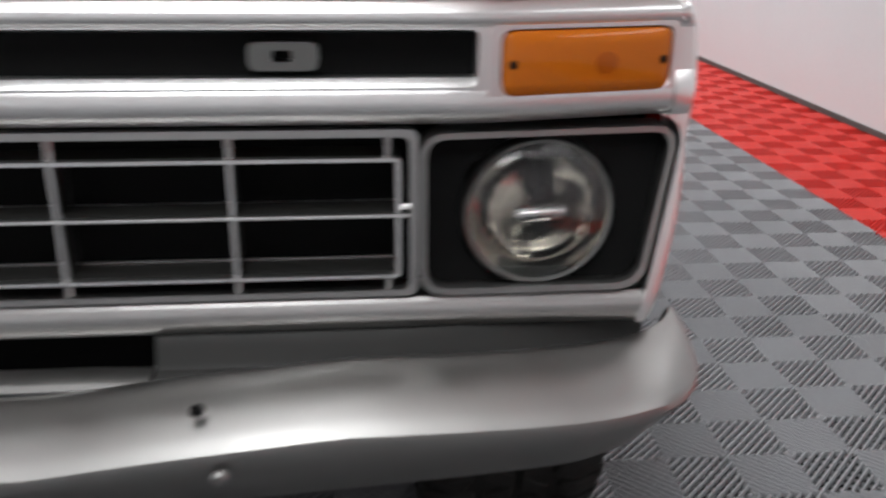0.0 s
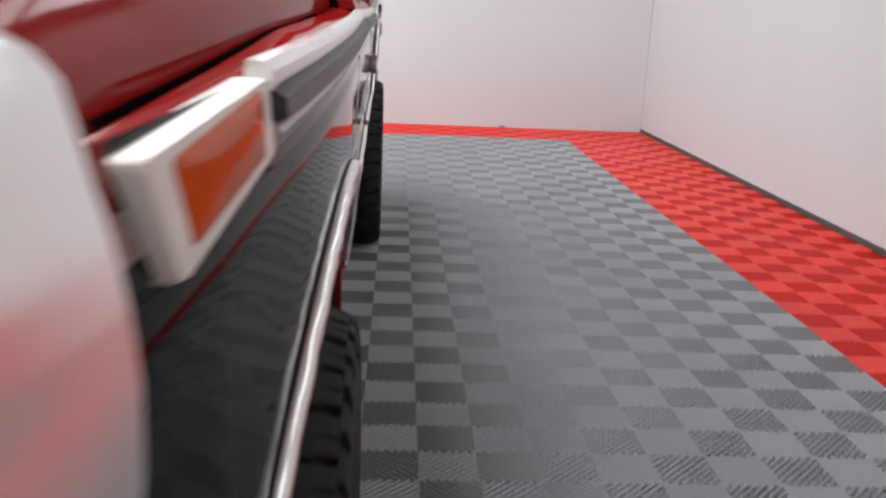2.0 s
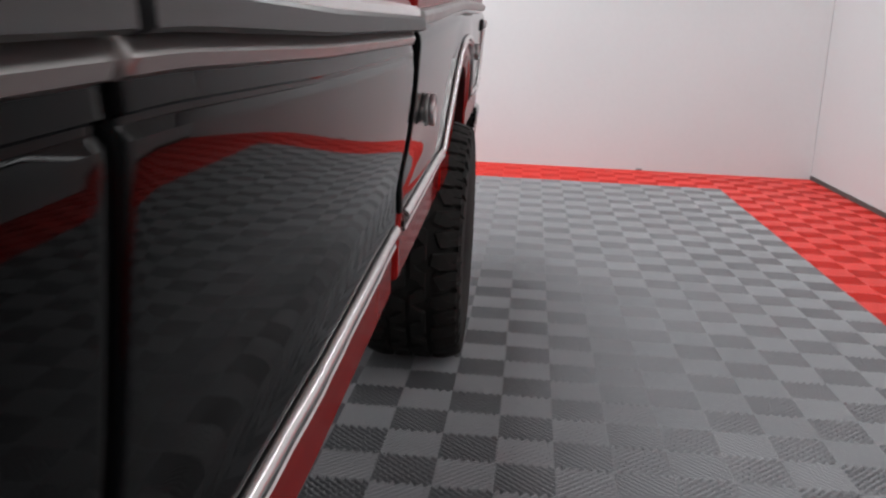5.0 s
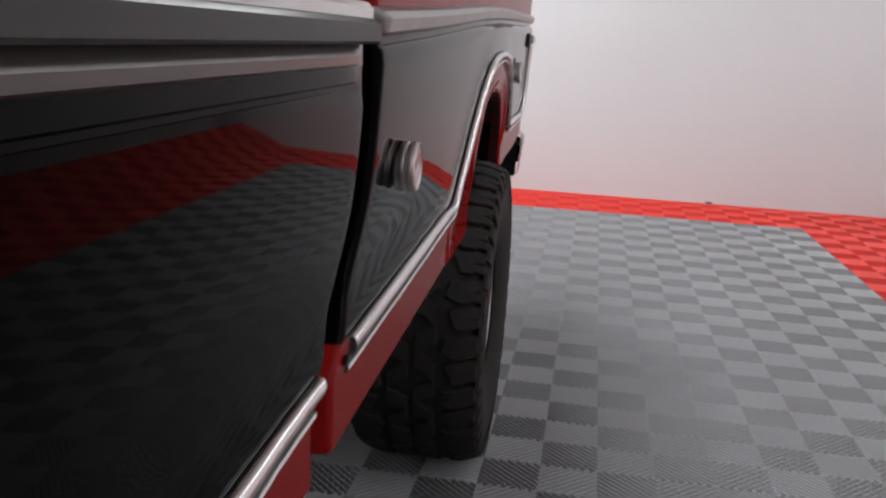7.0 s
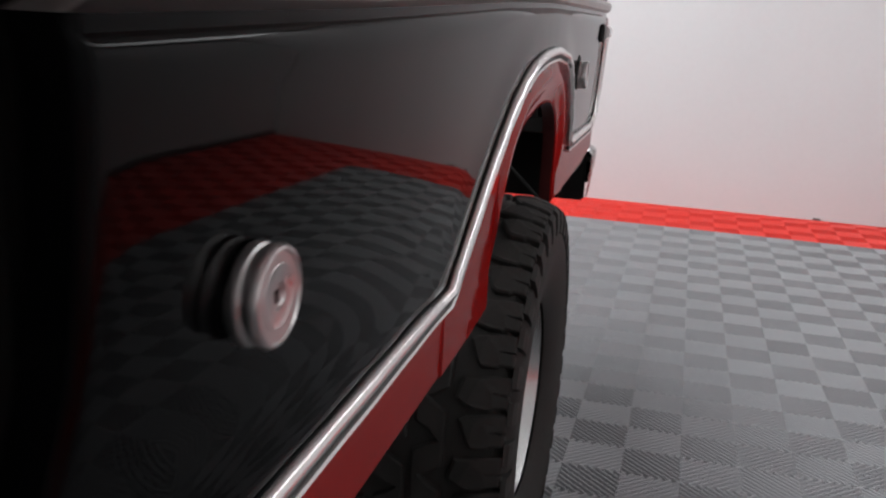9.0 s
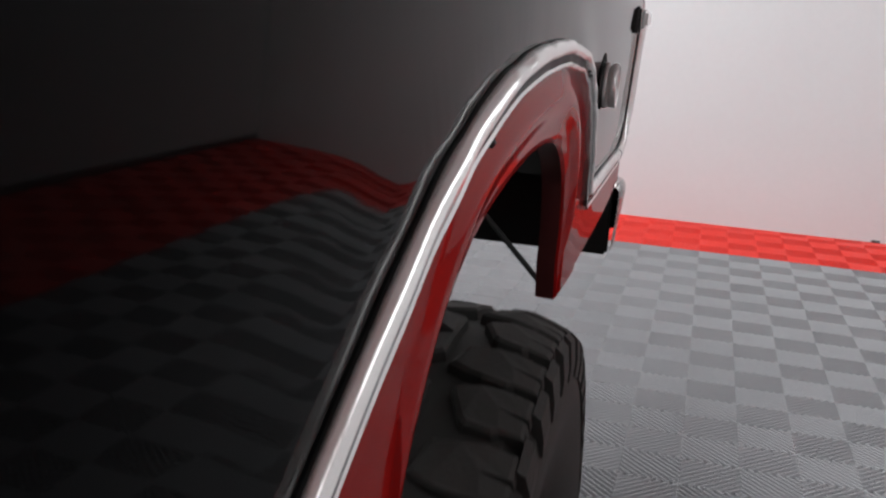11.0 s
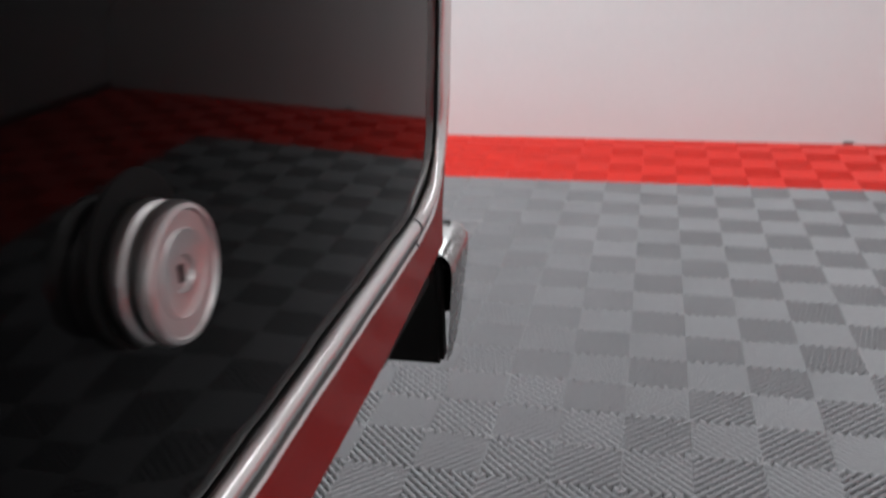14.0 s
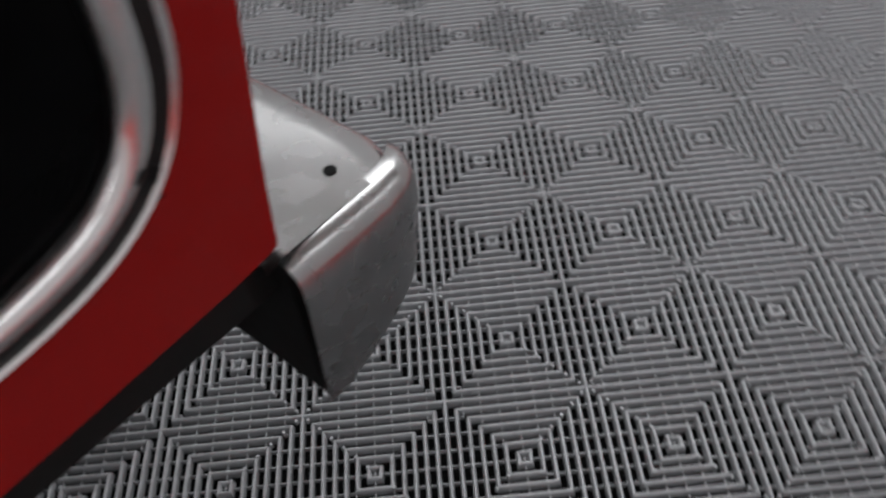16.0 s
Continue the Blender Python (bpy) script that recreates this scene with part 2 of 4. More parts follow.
def flare(y, z):
    """How far the side swells out towards the wheel arches."""
    out = 0.0
    for line, size, reach in ARCHES:
        if line[0][0] - 0.3 < y < line[-1][0] + 0.3:
            inside = line[0][0] < y < line[-1][0] and z < np.interp(y, line[:, 0], line[:, 1])
            d = 0.0 if inside else float(np.hypot(line[:, 0] - y, line[:, 1] - z).min())
            wide = reach or lerp(y, [(-1.75, 0.10), (-1.3, 0.07)])
            out += (size if reach else lerp(y, [(-1.65, 0.010), (-1.3, 0.0055)])) * math.exp(-(d / wide) ** 2)
    return out


def tuck_in(y, z):
    """The doors and the front of the bed sink in a little just above the lower trim."""
    d = z - lerp(y, LOW)
    if d <= 0:
        return 0.0
    return lerp(y, [(-0.8, 0.0), (-0.5, 0.008), (0.75, 0.008), (1.1, 0.0)]) * (1 - math.exp(-(d / 0.030) ** 2)) * math.exp(-((d - 0.045) / 0.08) ** 2)


def side_x(z, y):
    d = 1.05 - max(z, 0.735)
    return 0.004 - lerp(y, [(-1.1, 0.0), (-0.66, 0.035), (-0.3, 0.045)]) * d - lerp(y, [(-0.8, 0.19), (-0.2, 0.03)]) * d * d + flare(y, z) - tuck_in(y, z)


def taper(y):
    """How far the fender draws in towards its nose."""
    return -0.052 * max(0.0, (-1.0 - y) / 1.17) ** 2


def side_panel(name, y0, y1, label, top="cab", arch=None, hole=None, red_from=None, mirror=False):
    """One outer panel of the side: rows along y, each from the top edge to the lower flange."""
    ys = set(np.arange(y0, y1, 0.04)) | {y0, y1} | {y0 + v for v in (0.001, 0.0025, 0.005, 0.009, 0.015)} | {y1 - v for v in (0.001, 0.0025, 0.005, 0.009, 0.015)}
    for curve in (arch, hole):
        if curve:
            ys |= {p.x for p in curve if y0 < p.x < y1} | {curve[0].x - 0.001, curve[0].x + 0.001, curve[-1].x - 0.001, curve[-1].x + 0.001}
    if red_from:
        ys |= {red_from}
    sh, rows = Shape(), []
    for y in sorted(v for v in ys if y0 <= v <= y1):
        u = lerp(y, UP)
        d = min(y - y0, y1 - y)
        tuck = 0.030 if d < 0.0005 else 0.009 if d < 0.0015 else 0.0035 if d < 0.003 else 0.001 if d < 0.0055 else 0.0002 if d < 0.0095 else 0.0
        tuck -= taper(y)
        line, low = lerp(y, LOW), lerp(y, BOT)
        if arch and arch[0].x < y < arch[-1].x:
            line = lerp(y, [(p.x, p.y) for p in arch])
        elif arch and arch[0].x > y and arch is F_ARCH:
            line = low + 0.004
        if hole and hole[0].x < y < hole[-1].x:
            low = lerp(y, [(p.x, p.y) for p in hole])
        line = max(line, low + 0.004)
        if top == "fender":
            head = [(-0.048, 1.095 + u), (-0.047, 1.126 + u), (-0.043, 1.1305 + u), (-0.033, 1.1300 + u), (-0.018, 1.1262 + u), (-0.007, 1.1215 + u),
                    (-0.004, 1.118 + u), (-0.001, 1.09 + u), (0.006, 1.086 + u), (0.011, 1.078 + u), (0.008, 1.070 + u), (0.0015, 1.067 + u), (0.0035, 1.053 + u), (-0.002, 1.050 + u), (-0.002, 1.046 + u), (0.003, 1.039 + u)]
            nose = min(1.0, max(0.0, (-1.5 - y) / 0.6))
            head = [(x + 0.015 * nose, z - 0.023 * nose) if x < -0.03 else (x, z - 0.012 * nose) if x < -0.005 else (x, z) for x, z in head]
            reds = 5
        elif top == "cab":
            head = [(-0.20, 1.222 + u), (-0.13, 1.205 + u), (-0.07, 1.19 + u), (-0.03, 1.168 + u), (-0.012, 1.145 + u), (-0.006, 1.129 + u),
                    (-0.004, 1.126 + u), (-0.001, 1.09 + u), (0.006, 1.086 + u), (0.011, 1.078 + u), (0.008, 1.070 + u), (0.0015, 1.067 + u), (0.0035, 1.053 + u), (-0.002, 1.050 + u), (-0.002, 1.046 + u), (0.003, 1.039 + u)]
            reds = 5
        else:
            o = lerp(y, [(0.5, 0.0), (0.9, 0.008), (1.2, 0.016), (1.5, 0.025), (1.9, 0.031), (2.4, 0.029), (3.1, 0.024)])
            head = [(-0.10, 1.195), (-0.10, 1.215), (-0.02, 1.215), (-0.006, 1.207), (-0.001, 1.195), (-0.005, 1.105 + o), (-0.004, 1.100 + o), (0.007, 1.096 + o), (0.011, 1.088 + o), (0.008, 1.074 + o), (-0.003, 1.068 + o), (-0.003, 1.060 + o), (0.002, 1.054 + o)]
            reds = 6
        if top == "cab":
            fade = min(1.0, max(0.0, (y1 - y - 0.022) / 0.028))
            head = [(x * fade if z < 1.088 + u else x, z) for x, z in head]
        z0 = head[-1][1]
        pts = list(head)
        slots = [0] * reds + [1] * (len(head) - 1 - reds)
        first = 6 if top == "bed" else 7
        slots[first:first + 4] = [3] * 4
        for i in range(1, 23):
            z = z0 + (line - z0) * i / 22
            pts.append((side_x(z, y), z))
            slots.append(1)
        swell = (0.006 if top == "bed" else lerp(y, [(-1.55, 0.010), (-1.25, 0.001)])) if hole and hole[0].x < y < hole[-1].x else 0.0
        for i in range(1, 11):
            z = line + (low - line) * i / 10
            pts.append((side_x(z, y) + swell * math.sin(math.pi * min(1.0, max(0.0, i - 3.2) / 5.0)) ** 2 - swell * 0.8 * max(0.0, i / 10 - 0.7) / 0.3, z))
            slots.append(0)
        xl = pts[-1][0]
        # inward flange: its last strip is coloured darker for the shade beneath
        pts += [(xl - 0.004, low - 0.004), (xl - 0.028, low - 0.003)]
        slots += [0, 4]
        flat = top == "fender" and y < -1.815
        rows.append([Vector(((min(x, 0.0) if flat and z > 1.045 else x) - tuck - (0.03 * max(0.0, (1.0 - z) / 0.15) * max(0.0, (-1.95 - y) / 0.17) if top == "fender" else 0.0), y, z)) for x, z in pts])
    if top == "bed":
        for r in rows:
            for p in r:
                p.y += 0.020 * min(1.0, max(0.0, (p.y - 2.985) / 0.05)) * min(1.0, max(0.0, (p.z - 0.70) / 0.2))
    if mirror:
        rows = [[Vector((-WIDTH - p.x, p.y, p.z)) for p in r] for r in rows]
    if top == "fender":
        n = sum(1 for r in rows if r[0].y < y0 + 0.0155)
        sh.grid(rows[:n], slots=[0] * (len(head) + 2) + slots[len(head) + 2:])
        sh.grid(rows[n - 1:], slots=slots)
    elif red_from:
        n = sum(1 for r in rows if r[0].y < red_from + 0.0005)
        sh.grid(rows[:n], slots=slots)
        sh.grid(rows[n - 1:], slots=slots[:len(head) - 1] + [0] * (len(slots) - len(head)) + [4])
    else:
        sh.grid(rows, slots=slots)
    return part(name, sh, [RED, BLACK, UNDER, RIDGE, RED_SHADED], label=label)


def sweep(name, path, section, mats, label="", parent=None, slots=None, mirror=False, lift=0.0, width=None):
    """A strip along a path of (y, z) on the side. section: (across, out) pairs, across measured away from the arch.
    width: (y, factor) pairs along the strip."""
    rows = []
    for k, p in enumerate(path):
        a, b = path[max(0, k - 1)], path[min(len(path) - 1, k + 1)]
        t = (b - a).normalized()
        nrm = Vector((-t.y, t.x))
        row = []
        for w, h in section:
            q = p + nrm * w * (lerp(p.x, width) if width else 1.0)
            wave = 0.0006 * math.sin(41 * (p.x + p.y)) + 0.0005 * math.sin(97 * p.x - 23 * p.y)
            q += nrm * wave
            row.append(Vector((side_x(q.y, q.x) + taper(q.x) + h + (wave if h > 0.005 else 0.0) + lift, q.x, q.y)))
        rows.append(row)
    flat = [[Vector((v.x - 0.012, v.y, v.z)) for v in r] for r in (rows[0], rows[-1])]
    rows = [flat[0]] + rows + [flat[1]]
    if mirror:
        rows = [[Vector((-WIDTH - v.x, v.y, v.z)) for v in r] for r in rows]
    return part(name, Shape().grid(rows, slots=slots), mats, parent, label)


TRIM = [(0.001, -0.004), (0.001, 0.0020), (0.0005, 0.0065), (-0.002, 0.0100), (-0.006, 0.0125), (-0.0105, 0.0125), (-0.0145, 0.0100), (-0.0158, 0.0058), (-0.0246, 0.0058), (-0.0250, 0.0080), (-0.0278, 0.0096), (-0.0304, 0.0078), (-0.031, -0.004)]
# slot 1: the real insert, plus the outer foot blacked as a painted reflection
TRIM_SLOTS = [1, 0, 0, 0, 0, 0, 0, 1, 0, 0, 0, 0]


WIDE_TRIM = [(w * 1.3 + 0.006, h * 1.15) for w, h in TRIM]


def line_points(y0, y1, n=12):
    return [Vector((y0 + (y1 - y0) * i / n, lerp(y0 + (y1 - y0) * i / n, LOW))) for i in range(n + 1)]


for mirror in (False, True):
    side_panel("front_fender", -2.096, -0.672, "black front fender with red wheel arch lip and red top", "fender", F_ARCH, F_OPEN, mirror=mirror)
    side_panel("door_panel", -0.662, 0.492, "glossy black cab door with red sill", "cab", mirror=mirror)
    side_panel("bed_side", 0.557, 3.040, "glossy black bed side with red wheel arch and red rear edge", "bed", R_ARCH, R_OPEN, red_from=2.984, mirror=mirror)
    sweep("arch_trim", F_ARCH, WIDE_TRIM, [CHROME, INSERT_AND_SHADE], "chrome wheel arch trim with black insert", slots=TRIM_SLOTS, mirror=mirror)
    sweep("sill_trim", line_points(-0.875, -0.685, 5), TRIM, [CHROME, INSERT_AND_SHADE], "chrome lower trim strip with black insert", slots=TRIM_SLOTS, mirror=mirror)
    sweep("sill_trim", line_points(-0.650, 0.470, 20), TRIM, [CHROME, INSERT_AND_SHADE], "chrome lower trim strip with black insert", slots=TRIM_SLOTS, mirror=mirror)
    sweep("bed_trim", line_points(0.587, 1.24, 14)[:-1] + R_ARCH, TRIM, [CHROME, INSERT_AND_SHADE], "chrome bed and wheel arch trim with black insert", slots=TRIM_SLOTS, mirror=mirror, width=[(1.0, 1.0), (1.35, 0.82)])
    tail = smooth_curve([(2.345, 0.801), (2.45, 0.796), (2.60, 0.793), (2.80, 0.788), (2.890, 0.788), (2.948, 0.804), (2.976, 0.840), (2.982, 0.90), (2.982, 1.045)], 6)
    sweep("tail_trim", tail, TRIM, [CHROME, INSERT_AND_SHADE], "chrome trim curving up at the tail", slots=TRIM_SLOTS, mirror=mirror)

    # clips and joints in the trim
    def clip(path, y, length, section):
        k = min(range(len(path) - 1), key=lambda i: abs(path[i].x - y))
        d = (path[k + 1] - path[k]).normalized()
        sweep("trim_clip", [path[k], path[k] + d * length], section, INSERT_AND_SHADE, "small dark trim clip", mirror=mirror, lift=0.0008)

    clip(F_ARCH, -1.30, 0.010, TRIM[7:])
    clip(R_ARCH, 2.115, 0.009, TRIM[6:10])
    clip(R_ARCH, 1.62, 0.004, TRIM[7:])
    clip(tail, 2.868, 0.0025, TRIM)
    clip(tail, 2.962, 0.008, TRIM[5:10])

    # black rubber belt moulding with chrome edge
    def moulding(y0, y1, tip):
        rows = []
        n = 24
        for i in range(n + 1):
            y = y0 + (y1 - y0) * i / n
            u = lerp(y, UP)
            k = min(1.0, (y - y0) / 0.05) if tip else 1.0
            zc, hh = 1.100 + u, 0.0115 * (0.8 + 0.2 * k)
            x0 = taper(y)
            rows.append([Vector((x + x0, y, z)) for x, z in ((-0.006, zc + 0.029), (0.004, zc + 0.028), (0.010, zc + 0.022), (0.010, zc + hh + 0.001), (0.0125, zc + hh), (0.019, zc + hh - 0.004), (0.020, zc - hh + 0.003), (0.014, zc - hh), (-0.006, zc - hh - 0.001))])
        ends = [[Vector((-0.008 + taper(r[0].y), r[0].y, p.z)) for p in r] for r in (rows[0], rows[-1])]
        rows = [ends[0]] + rows + [ends[1]]
        if mirror:
            rows = [[Vector((-WIDTH - p.x, p.y, p.z)) for p in r] for r in rows]
        part("side_moulding", Shape().grid(rows, slots=[0, 0, 0, 1, 1, 1, 1, 1]), [CHROME, RUBBER], label="chrome moulding with black rubber strip")

    moulding(-1.835, -0.675, True)
    moulding(-0.655, 0.482, False)

# the gap between door and bed runs forward towards its foot
for ob in truck.children_recursive:
    if ob.name.startswith(("door_panel", "bed_side", "sill_trim", "bed_trim")) and ob.type == "MESH":
        for v in ob.data.vertices:
            w = min(1.0, max(0.0, (0.34 - abs(v.co.y - 0.525)) / 0.26))
            v.co.y -= 0.085 * w * w * (3 - 2 * w) * min(1.1, max(0.0, (1.03 - v.co.z) / 0.28)) ** 2.8

# inner wheel houses and sills
for mirror in (False, True):
    def mx(x):
        return -WIDTH - x if mirror else x

    for name, y0, y1, ztop in (("front_wheel_house", -1.98, -0.88, 0.93), ("rear_wheel_house", 1.40, 2.36, 0.985)):
        rows = []
        mid, half = (y0 + y1) / 2, (y1 - y0) / 2
        for i in range(17):
            a = math.pi * (0.24 + 0.46 * i / 16)
            y, z = mid - half * math.cos(a), 0.70 + (ztop - 0.70) * math.sin(a) ** 0.6
            rows.append([Vector((mx(-0.02), y, z)), Vector((mx(-0.32), y, z)), Vector((mx(-0.34), mid - half * 0.9 * math.cos(a), z - 0.06))])
        part(name, Shape().grid(rows), UNDER, label="black inner wheel house")
    part("sill_flange", Shape().box(mx(-0.03), mx(-0.07), 2.80, 3.025, 0.640, 0.700, 0.008), UNDER, label="black lower flange under the bed side")
    part("rocker", Shape().box(mx(-0.10), mx(-0.20), -0.9, 0.38, 0.60, 0.70, 0.02), UNDER, label="black inner rocker")
    part("wheel_house_brace", Shape().tube((mx(-0.060), 2.36, 0.646), (mx(-0.34), 2.52, 0.86), 0.0045), UNDER, label="thin black brace rod in the wheel house")

# hood, cowl, cab and bed
def sheet(name, rows, mat, label, thick=0.02):
    low = [[p - Vector((0, 0, thick)) for p in r] for r in rows]
    sh = Shape().grid(rows).grid(low)
    for r1, r2 in ((rows[0], low[0]), (rows[-1], low[-1])):
        sh.grid([r1, r2])
    sh.grid([[r[0] for r in rows], [r[0] for r in low]]).grid([[r[-1] for r in rows], [r[-1] for r in low]])
    return part(name, sh, mat, label=label)


def hood_rows():
    rows = []
    for y in (-2.235, -2.232, -2.225, -2.21, -2.18, -2.12, -2.0, -1.8, -1.5, -1.2, -0.95, -0.70):
        lift = 0.05 * min(1.0, (y + 2.235) / 0.45) ** 0.7 + 0.012 * (y + 2.235)
        nose = 0.030 * max(0.0, 1 - (y + 2.235) / 0.03) ** 2
        draw = -taper(y)
        half = []
        for e, z in ((0.053, 1.134), (0.054, 1.141), (0.060, 1.153), (0.071, 1.173), (0.091, 1.195), (0.124, 1.212), (0.19, 1.225), (0.30, 1.232), (0.50, 1.238), (0.75, 1.242), (1.0, 1.244)):
            up = max(0.0, (z - 1.136) / 0.108)
            drop = max(0.0, 1 - (y + 2.235) / 0.75) * (1 - up)
            half.append((e + draw - 0.015 * drop, z + (lift - nose) * up - 0.026 * drop))
        rows.append([Vector((-e, y, z)) for e, z in half] + [Vector((-WIDTH + e, y, z)) for e, z in reversed(half[:-1])])
    return rows


sheet("hood", hood_rows(), RED, "red painted hood", 0.004)
part("hood_gap", Shape().box(-1.90, -0.10, -2.12, -0.70, 1.08, 1.110), DARK, label="dark gap under the hood edge")
part("cowl", Shape().box(-1.88, -0.12, -0.69, -0.42, 1.12, 1.235, 0.02), RED, label="red cowl panel")
roof = Shape()
roof.grid([[Vector((-0.17, y, z)), Vector((-0.30, y, z + 0.03)), Vector((-1.0, y, z + 0.045)), Vector((-1.70, y, z + 0.03)), Vector((-1.83, y, z))] for y, z in ((-0.05, 1.70), (0.05, 1.73), (0.30, 1.735), (0.42, 1.70))])
roof.grid([[Vector((-0.17, y, z - 0.03)), Vector((-1.0, y, z)), Vector((-1.83, y, z - 0.03))] for y, z in ((-0.05, 1.70), (0.42, 1.70))])
part("cab_roof", roof, RED, label="red cab roof")
for x in (-0.10, -1.90):
    k = 1 if x > -1 else -1
    top = x - 0.07 * k
    part("pillar", Shape().grid([[Vector((x + dx, y, 1.19)), Vector((top + dx, y + 0.40, 1.72))] for dx, y in ((-0.03, -0.42), (0.03, -0.42), (0.03, -0.35), (-0.03, -0.35))], closed=True), RED)
    part("pillar", Shape().grid([[Vector((x + dx, y, 1.17)), Vector((top + dx, y - 0.02, 1.72))] for dx, y in ((-0.03, 0.34), (0.03, 0.34), (0.03, 0.44), (-0.03, 0.44))], closed=True), RED)
    part("side_window", Shape().grid([[Vector((x + dx, -0.36, 1.19)), Vector((x + dx, 0.345, 1.19))] if not hi else [Vector((top + dx, 0.02, 1.71)), Vector((top + dx, 0.335, 1.71))] for dx, hi in ((0, 0), (0, 1), (-0.005, 1), (-0.005, 0))], closed=True), WINDOW)
part("windshield", Shape().grid([[Vector((-0.13, -0.40, 1.23)), Vector((-1.87, -0.40, 1.23))], [Vector((-0.20, -0.03, 1.71)), Vector((-1.80, -0.03, 1.71))], [Vector((-0.20, -0.025, 1.71)), Vector((-1.80, -0.025, 1.71))], [Vector((-0.13, -0.395, 1.23)), Vector((-1.87, -0.395, 1.23))]], closed=True), WINDOW)
part("cab_back", Shape().box(-1.88, -0.12, 0.455, 0.485, 0.66, 1.22, 0.01), BLACK, label="black cab rear panel")
part("rear_window", Shape().box(-1.75, -0.25, 0.41, 0.415, 1.22, 1.70), WINDOW)
part("cab_floor", Shape().box(-1.92, -0.08, -0.70, 0.43, 0.66, 0.70, 0.01), UNDER, label="black cab floor underside")
part("firewall", Shape().box(-1.90, -0.10, -0.70, -0.67, 0.66, 1.15), UNDER)
bed_floor = Shape().box(-1.62, -0.38, 0.57, 3.02, 0.80, 0.84).box(-1.93, -0.07, 0.57, 1.40, 0.802, 0.838).box(-1.93, -0.07, 2.42, 3.02, 0.802, 0.838)
part("bed_floor", bed_floor, UNDER, label="black bed floor underside")
part("bed_front_panel", Shape().box(-1.96, -0.04, 0.565, 0.60, 0.66, 1.20, 0.006), UNDER, label="black bed front panel")
part("tailgate", Shape().box(-1.95, -0.05, 2.985, 3.03, 0.72, 1.205, 0.01), RED, label="red tailgate")
for x in (-0.24, -1.76):
    k = 1 if x > -1 else -1
    part("bed_inner_wall", Shape().box(x + 0.15 * k, x + 0.12 * k, 0.60, 2.98, 1.00, 1.20).box(x + 0.149 * k, x + 0.121 * k, 0.60, 1.40, 0.84, 1.001).box(x + 0.149 * k, x + 0.121 * k, 2.42, 2.98, 0.84, 1.001), UNDER)
    part("frame_rail", Shape().box(x - 0.36 * k, x - 0.43 * k, -2.15, 2.95, 0.52, 0.66, 0.01), UNDER, label="black chassis rail")
    part("leaf_spring", Shape().box(x - 0.33 * k, x - 0.40 * k, 1.35, 2.45, 0.42, 0.46, 0.01), UNDER)
    part("leaf_spring", Shape().box(x - 0.33 * k, x - 0.40 * k, -1.95, -0.9, 0.50, 0.54, 0.01), UNDER)
part("engine_bay_shield", Shape().box(-1.62, -0.38, -2.12, -0.75, 0.70, 0.90, 0.03), UNDER, label="dark engine bay underside")
part("radiator_support", Shape().box(-1.85, -0.15, -2.12, -2.09, 0.72, 1.16), DARK, label="black radiator support")


